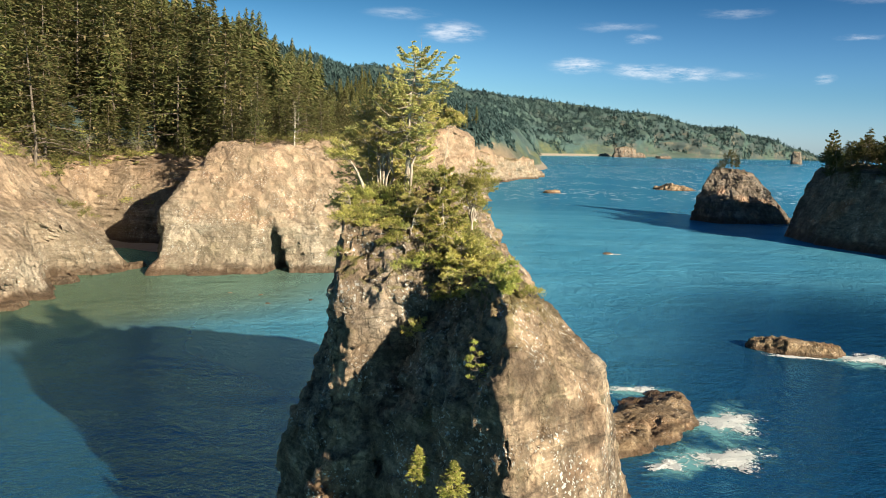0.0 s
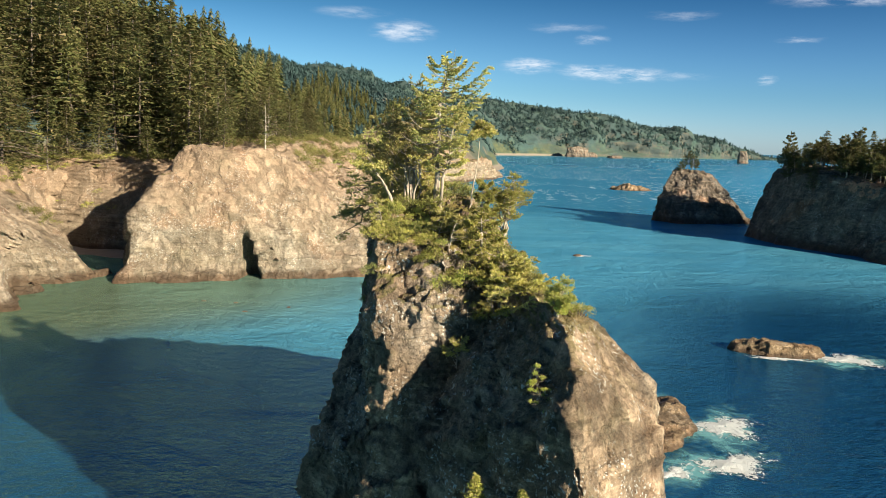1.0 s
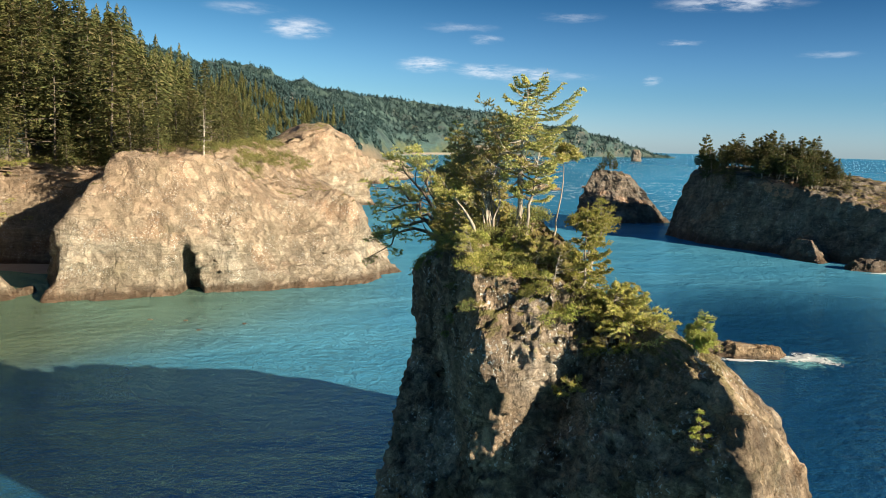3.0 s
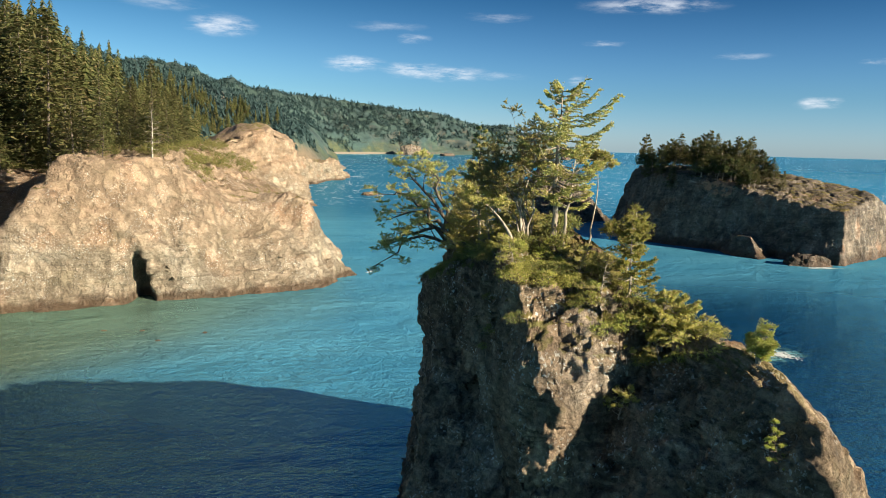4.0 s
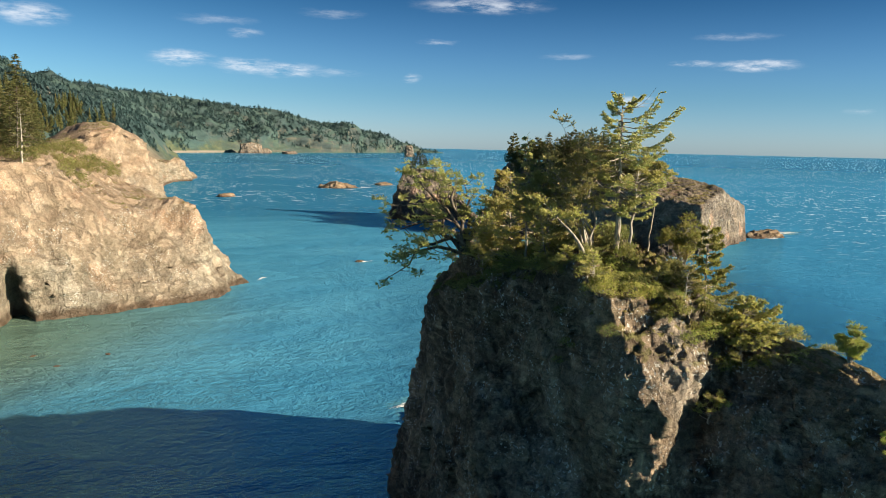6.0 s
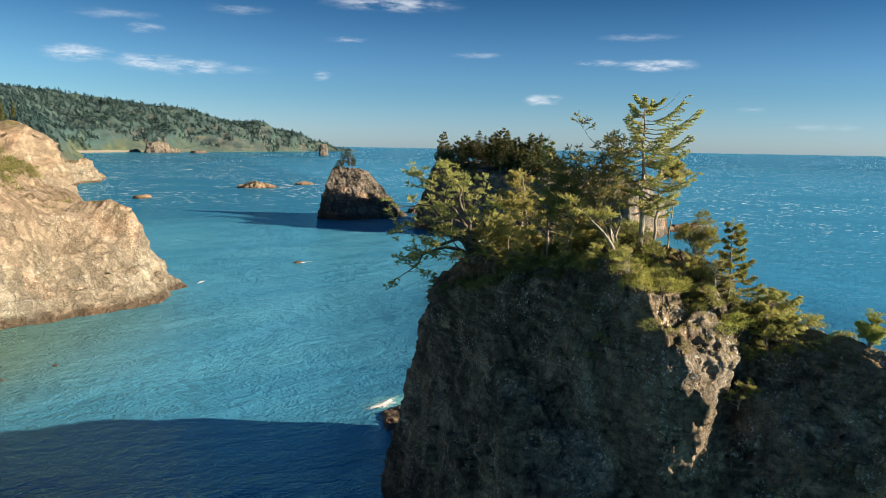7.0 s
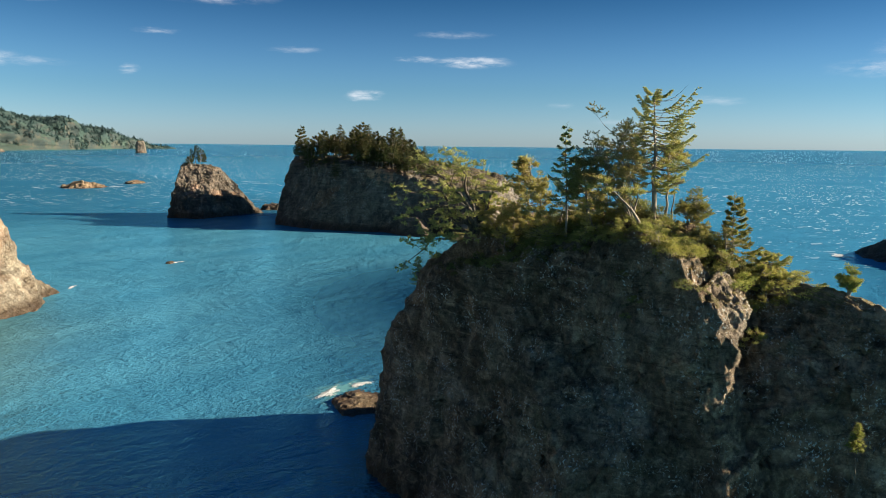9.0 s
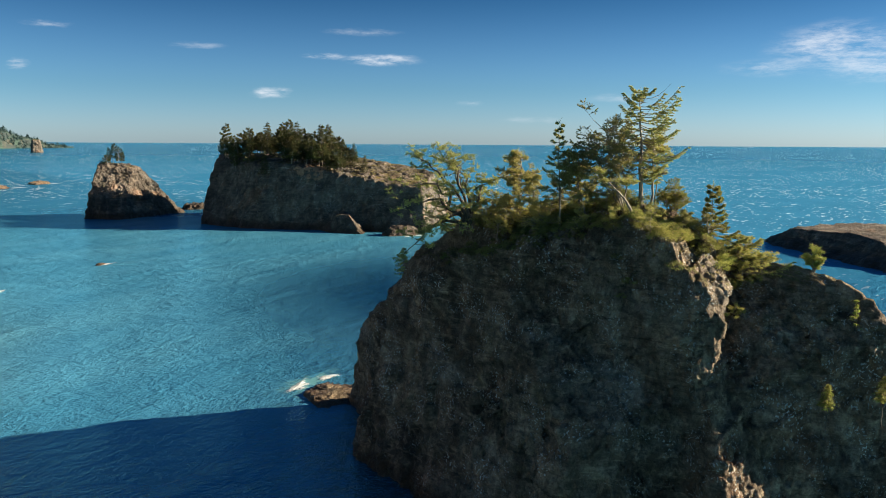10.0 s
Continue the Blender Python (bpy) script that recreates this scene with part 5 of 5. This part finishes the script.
for k, (x, y, h) in enumerate(((-34.5, 175.5, 10), (-52, 206, 15), (-58, 198, 11), (-47, 222, 14), (-66, 214, 17), (-84, 236, 19), (-74, 226, 13))):
    plant("dead_tree", bough_tree(260 + k, h, 1.9, 22, 0.2, (0.9, 1.0, 0.7, 0.3), (-0.1, 0.3), 8, 7, 0.6, 0.22, 0.8), x, y, "tall grey half-dead conifer at the forest's edge", "tree", group="snags at the forest edge", leaf=LEAF_FOREST)
knob = []
for i in range(420):
    x, y = rs.uniform(-75, 45), rs.uniform(430, 690)
    z, nz, ob = ground_at(x, y)
    if ob in land and z > 24 and nz > 0.5 and x < -14 + 0.25 * (y - 520):
        knob.append((x, y, z, rs.uniform(9, 17)))
woods("woods", knob + [(x, y, z, rs.uniform(22, 38) * (0.55 if x > -64 else 1)) for d, x, y, z in spots[250:]], 30, 9, LEAF_FOREST, "dense dark green conifer forest on the near hill", 1.0, 0.30)

far_spots = []
cells = HILL_P
rows_n, cols_n = cells.shape[:2]
area = np.linalg.norm(np.cross(cells[1:, :-1] - cells[:-1, :-1], cells[:-1, 1:] - cells[:-1, :-1]), axis=-1)
mids = (cells[1:, 1:] + cells[:-1, :-1]) / 2
steep = np.abs(cells[1:, :-1, 2] - cells[:-1, :-1, 2]) / (np.linalg.norm((cells[1:, :-1] - cells[:-1, :-1])[..., :2], axis=-1) + 1e-6)
rangey = np.hypot(mids[..., 0], mids[..., 1])
patch = np.array([[noise.fractal(Vector((x / 130, y / 130, 1.7)), 1.0, 2.0, 3) for x, y, z in row] for row in mids.tolist()])
weight = area * (mids[..., 2] > 22 + smooth01(mids[..., 1], 620, 800) * (10 + 45 * patch) - 26 * smooth01(mids[..., 1], 1900, 2000)) * (steep < 4.0) * (mids[..., 1] > 400) * np.clip(600 / rangey, 0.1, 1.5)
facing = np.cross(cells[1:, :-1] - cells[:-1, :-1], cells[:-1, 1:] - cells[:-1, :-1])
facing *= np.sign(facing[..., 2:])
weight = weight * ((facing * (np.array([-20.0, 10.0, 60.0]) - mids)).sum(-1) > 0)
pick = np.random.RandomState(4).choice(weight.size, 27000, p=(weight / weight.sum()).ravel())
nr = np.random.RandomState(6)
for c in pick:
    i, j = divmod(int(c), cols_n - 1)
    u, w = nr.rand(2)
    q = cells[i, j] * (1 - u) * (1 - w) + cells[i + 1, j] * u * (1 - w) + cells[i, j + 1] * (1 - u) * w + cells[i + 1, j + 1] * u * w
    far_spots.append((q[0], q[1], q[2] - 1.5, nr.uniform(5.5, 9.5) * min(1.5, 0.85 + q[1] / 4000)))
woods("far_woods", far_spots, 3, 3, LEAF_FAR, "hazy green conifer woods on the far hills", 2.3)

# ---- trees on the islets ----
ISLE_TREES = []
for k in range(5):
    g = bough_tree(400 + k, (8.5, 7, 9.5, 6.5, 8)[k], (2.6, 2.9, 2.3, 3.2, 2.5)[k], 30, (0.3, 0.4, 0.25, 0.45, 0.35)[k], (0.8, 1.0, 0.95, 0.85, 0.6, 0.3), (-0.1, 0.2), 8, 12, 0.5, 0.17, 0.12, (-0.2, 0.15), (-0.5, 0.3), 0.10, False, 0.36)
    ISLE_TREES.append((g.wood("trunk", BARK), g.needles("crown", LEAF_ISLE)))
made = 0
for i in range(175):
    x, y = rs.uniform(126, 172), rs.uniform(214, 275)
    z, nz, ob = ground_at(x, y, 60)
    if ob != islet.name or z < 18 or nz < 0.5 or x > 160 + 0.3 * (y - 240):
        continue
    tree = tagged(new("conifer_tree"), "dark wind-pruned conifer on the islet's crest", "tree", "islet trees")
    s = rs.choice((0.65, 0.85, 1.0, 1.3)) * rs.uniform(0.9, 1.1) * (0.8 if x > 160 else 1.0)
    tree.matrix_world = pose(x, y, z - 0.4, 0, 0, rs.uniform(0, 360)) @ Matrix.Diagonal((s, s, s, 1))
    if made % 4 == 1:
        k = made % 8
        tree.matrix_world = pose(x, y, z - 0.3, 3, 2, rs.uniform(0, 360)) @ Matrix.Diagonal((s * 0.34, s * 0.34, s * 0.29, 1))
        part("trunk", FOREST[k][0], tree)
        part("crown", FOREST[k][1], tree)
    else:
        part("trunk", ISLE_TREES[made % 5][0], tree)
        part("crown", ISLE_TREES[made % 5][1], tree)
    made += 1
for x, y, s in ((114.8, 320.6, 0.72), (117.4, 321.2, 0.9), (118.8, 320.0, 0.8), (120.6, 319.6, 0.62), (116.2, 321.8, 0.6)):
    z = ground_at(x, y, 60)[0]
    tree = tagged(new("conifer_tree"), "small dark conifer on the rock cone's grassy cap", "tree", "trees on the rock cone")
    tree.matrix_world = pose(x, y, z - 0.3, 0, 0, rs.uniform(0, 360)) @ Matrix.Diagonal((s * 0.8, s * 0.8, s * 1.1, 1))
    part("trunk", ISLE_TREES[made % 5][0], tree)
    part("crown", ISLE_TREES[made % 5][1], tree)
    made += 1

# brush on the slopes above the cove and along the cliff edge
leaves = [np.concatenate(g.lv) for g in SHRUB_KIND]
brush = []
for i in range(620):
    x, y = rs.uniform(-135, -8), rs.uniform(165, 262)
    z, nz, ob = ground_at(x, y)
    if ob not in land or z < 6 or nz < 0.35 or (ob == headland.name and (y < 176 or z < 22)):
        continue
    w = leaves[i % 4][: 420 * 3]
    a, k = rs.uniform(0, 6.28), rs.uniform(1.2, 2.6)
    brush.append(np.c_[x + (w[:, 0] * math.cos(a) - w[:, 1] * math.sin(a)) * k, y + (w[:, 0] * math.sin(a) + w[:, 1] * math.cos(a)) * k, z + w[:, 2] * k - 0.2])
brush = np.concatenate(brush)
tagged(new("brush", mesh_of("brush", brush, np.arange(len(brush)).reshape(-1, 3), LEAF_BRUSH)), "bright green brush on the slopes above the cove", "brush", "", "stuff")
slope = []
for i in range(420):
    x, y = rs.uniform(-122, -76), rs.uniform(158, 222)
    z, nz, ob = ground_at(x, y)
    if ob not in land or z < 9 or nz < 0.3 or (y < 186 and x > -84 - 0.4 * (186 - y)):
        continue
    w = leaves[i % 4][: 420 * 3]
    a, k = rs.uniform(0, 6.28), rs.uniform(1.0, 1.9)
    slope.append(np.c_[x + (w[:, 0] * math.cos(a) - w[:, 1] * math.sin(a)) * k, y + (w[:, 0] * math.sin(a) + w[:, 1] * math.cos(a)) * k, z + w[:, 2] * k * 0.6 - 0.2])
slope = np.concatenate(slope)
tagged(new("brush", mesh_of("brush", slope, np.arange(len(slope)).reshape(-1, 3), LEAF_SHRUB)), "bright green grass and fern on the cove's bank", "brush", "", "stuff")


# ---- surf ----
def foam_patch(cx, cy, a, b, turn, seed, label="white surf breaking round the rock", lift=0.25, mat=None, base=0.05):
    """A lacy sheet of surf, heaped a little toward its middle."""
    rnd = np.random.RandomState(seed)
    nr_, na = 14, 48
    c, s = math.cos(radians(turn)), math.sin(radians(turn))
    w = np.linspace(0, 2 * math.pi, na, endpoint=False)
    lobes = 1 + 0.22 * np.sin(3 * w + rnd.rand() * 6) + 0.16 * np.sin(5 * w + rnd.rand() * 6) + 0.1 * np.sin(9 * w + rnd.rand() * 6)
    P, E = [], []
    for q in np.linspace(0.02, 1, nr_):
        x, y = a * q * lobes * np.cos(w), b * q * lobes * np.sin(w)
        X, Y = cx + x * c - y * s, cy + x * s + y * c
        z = [base + lift * (1 - q) ** 1.5 * (0.7 + 0.9 * noise.noise(Vector((u * 0.7, v * 0.7, seed)))) for u, v in zip(X, Y)]
        P.append(np.c_[X, Y, z])
        E.append(np.full(na, 1 - q))
    me = mesh_of("surf", np.array(P), grid_faces(nr_, na, True), mat or FOAM, True)
    me.attributes.new("edge", "FLOAT", "POINT").data.foreach_set("value", np.concatenate(E).astype(np.float32))
    return tagged(new("surf", me), label, "foam", "surf", "stuff")


for k, (x, y, a, b, turn) in enumerate((
    (62.5, 108.6, 8.0, 4.6, -10), (52, 108.8, 8, 1.2, -14), (32.0, 81.0, 6.5, 5.0, 30), (28.5, 71.0, 7.0, 4.0, 20), (22, 69, 4.0, 2.0, 20), (24.5, 91.5, 5.5, 2.2, 0), (19.5, 90.5, 3.0, 1.8, 0),
    (7.8, 98.6, 4.2, 1.6, 20), (13.0, 98.4, 3.2, 1.4, -10), (141, 183.5, 9, 1.8, -8), (234, 221, 10, 6.0, 10), (214, 210, 12, 2.4, 18), (166, 319, 6, 2.2, -10), (46.5, 208.6, 4.2, 1.2, 5),
    (178, 530, 10, 3.5, 0), (214, 557, 9, 2.5, 0), (70, 458, 5, 1.8, 0), (190, 88, 8, 4.0, 40), (170, 66, 10, 2.0, 42), (14, 193, 3.5, 0.9, 50),
    (300, 960, 16, 5, 0), (205, 860, 12, 4, 0), (120, 790, 9, 3, 0), (95, 690, 12, 3, 30), (38, 540, 10, 2, 60), (420, 1850, 60, 12, 10), (300, 1790, 90, 9, 30))):
    foam_patch(x, y, a, b, turn, 500 + k)
for k, (x, y, a, b, turn) in enumerate(((61, 108.5, 14, 7, -10), (30, 80, 13, 10, 40), (26, 71, 13, 6, 20), (24, 91, 10, 5, 0), (10, 99, 10, 4, 10), (142, 183, 16, 4, -8), (234, 221, 20, 10, 10))):
    foam_patch(x, y, a, b, turn, 600 + k, "pale turquoise churned water round the surf", 0.0, AERATED, 0.025)
for k, (x, y) in enumerate(((-40, 142), (-31, 134), (-34, 141), (-24, 138))):
    low_rock("sea_rock", x, y, 0.6, 0.4, 30 * k, 0.12, 560 + k, "small brown clump of kelp or rock awash in the cove", n=40)
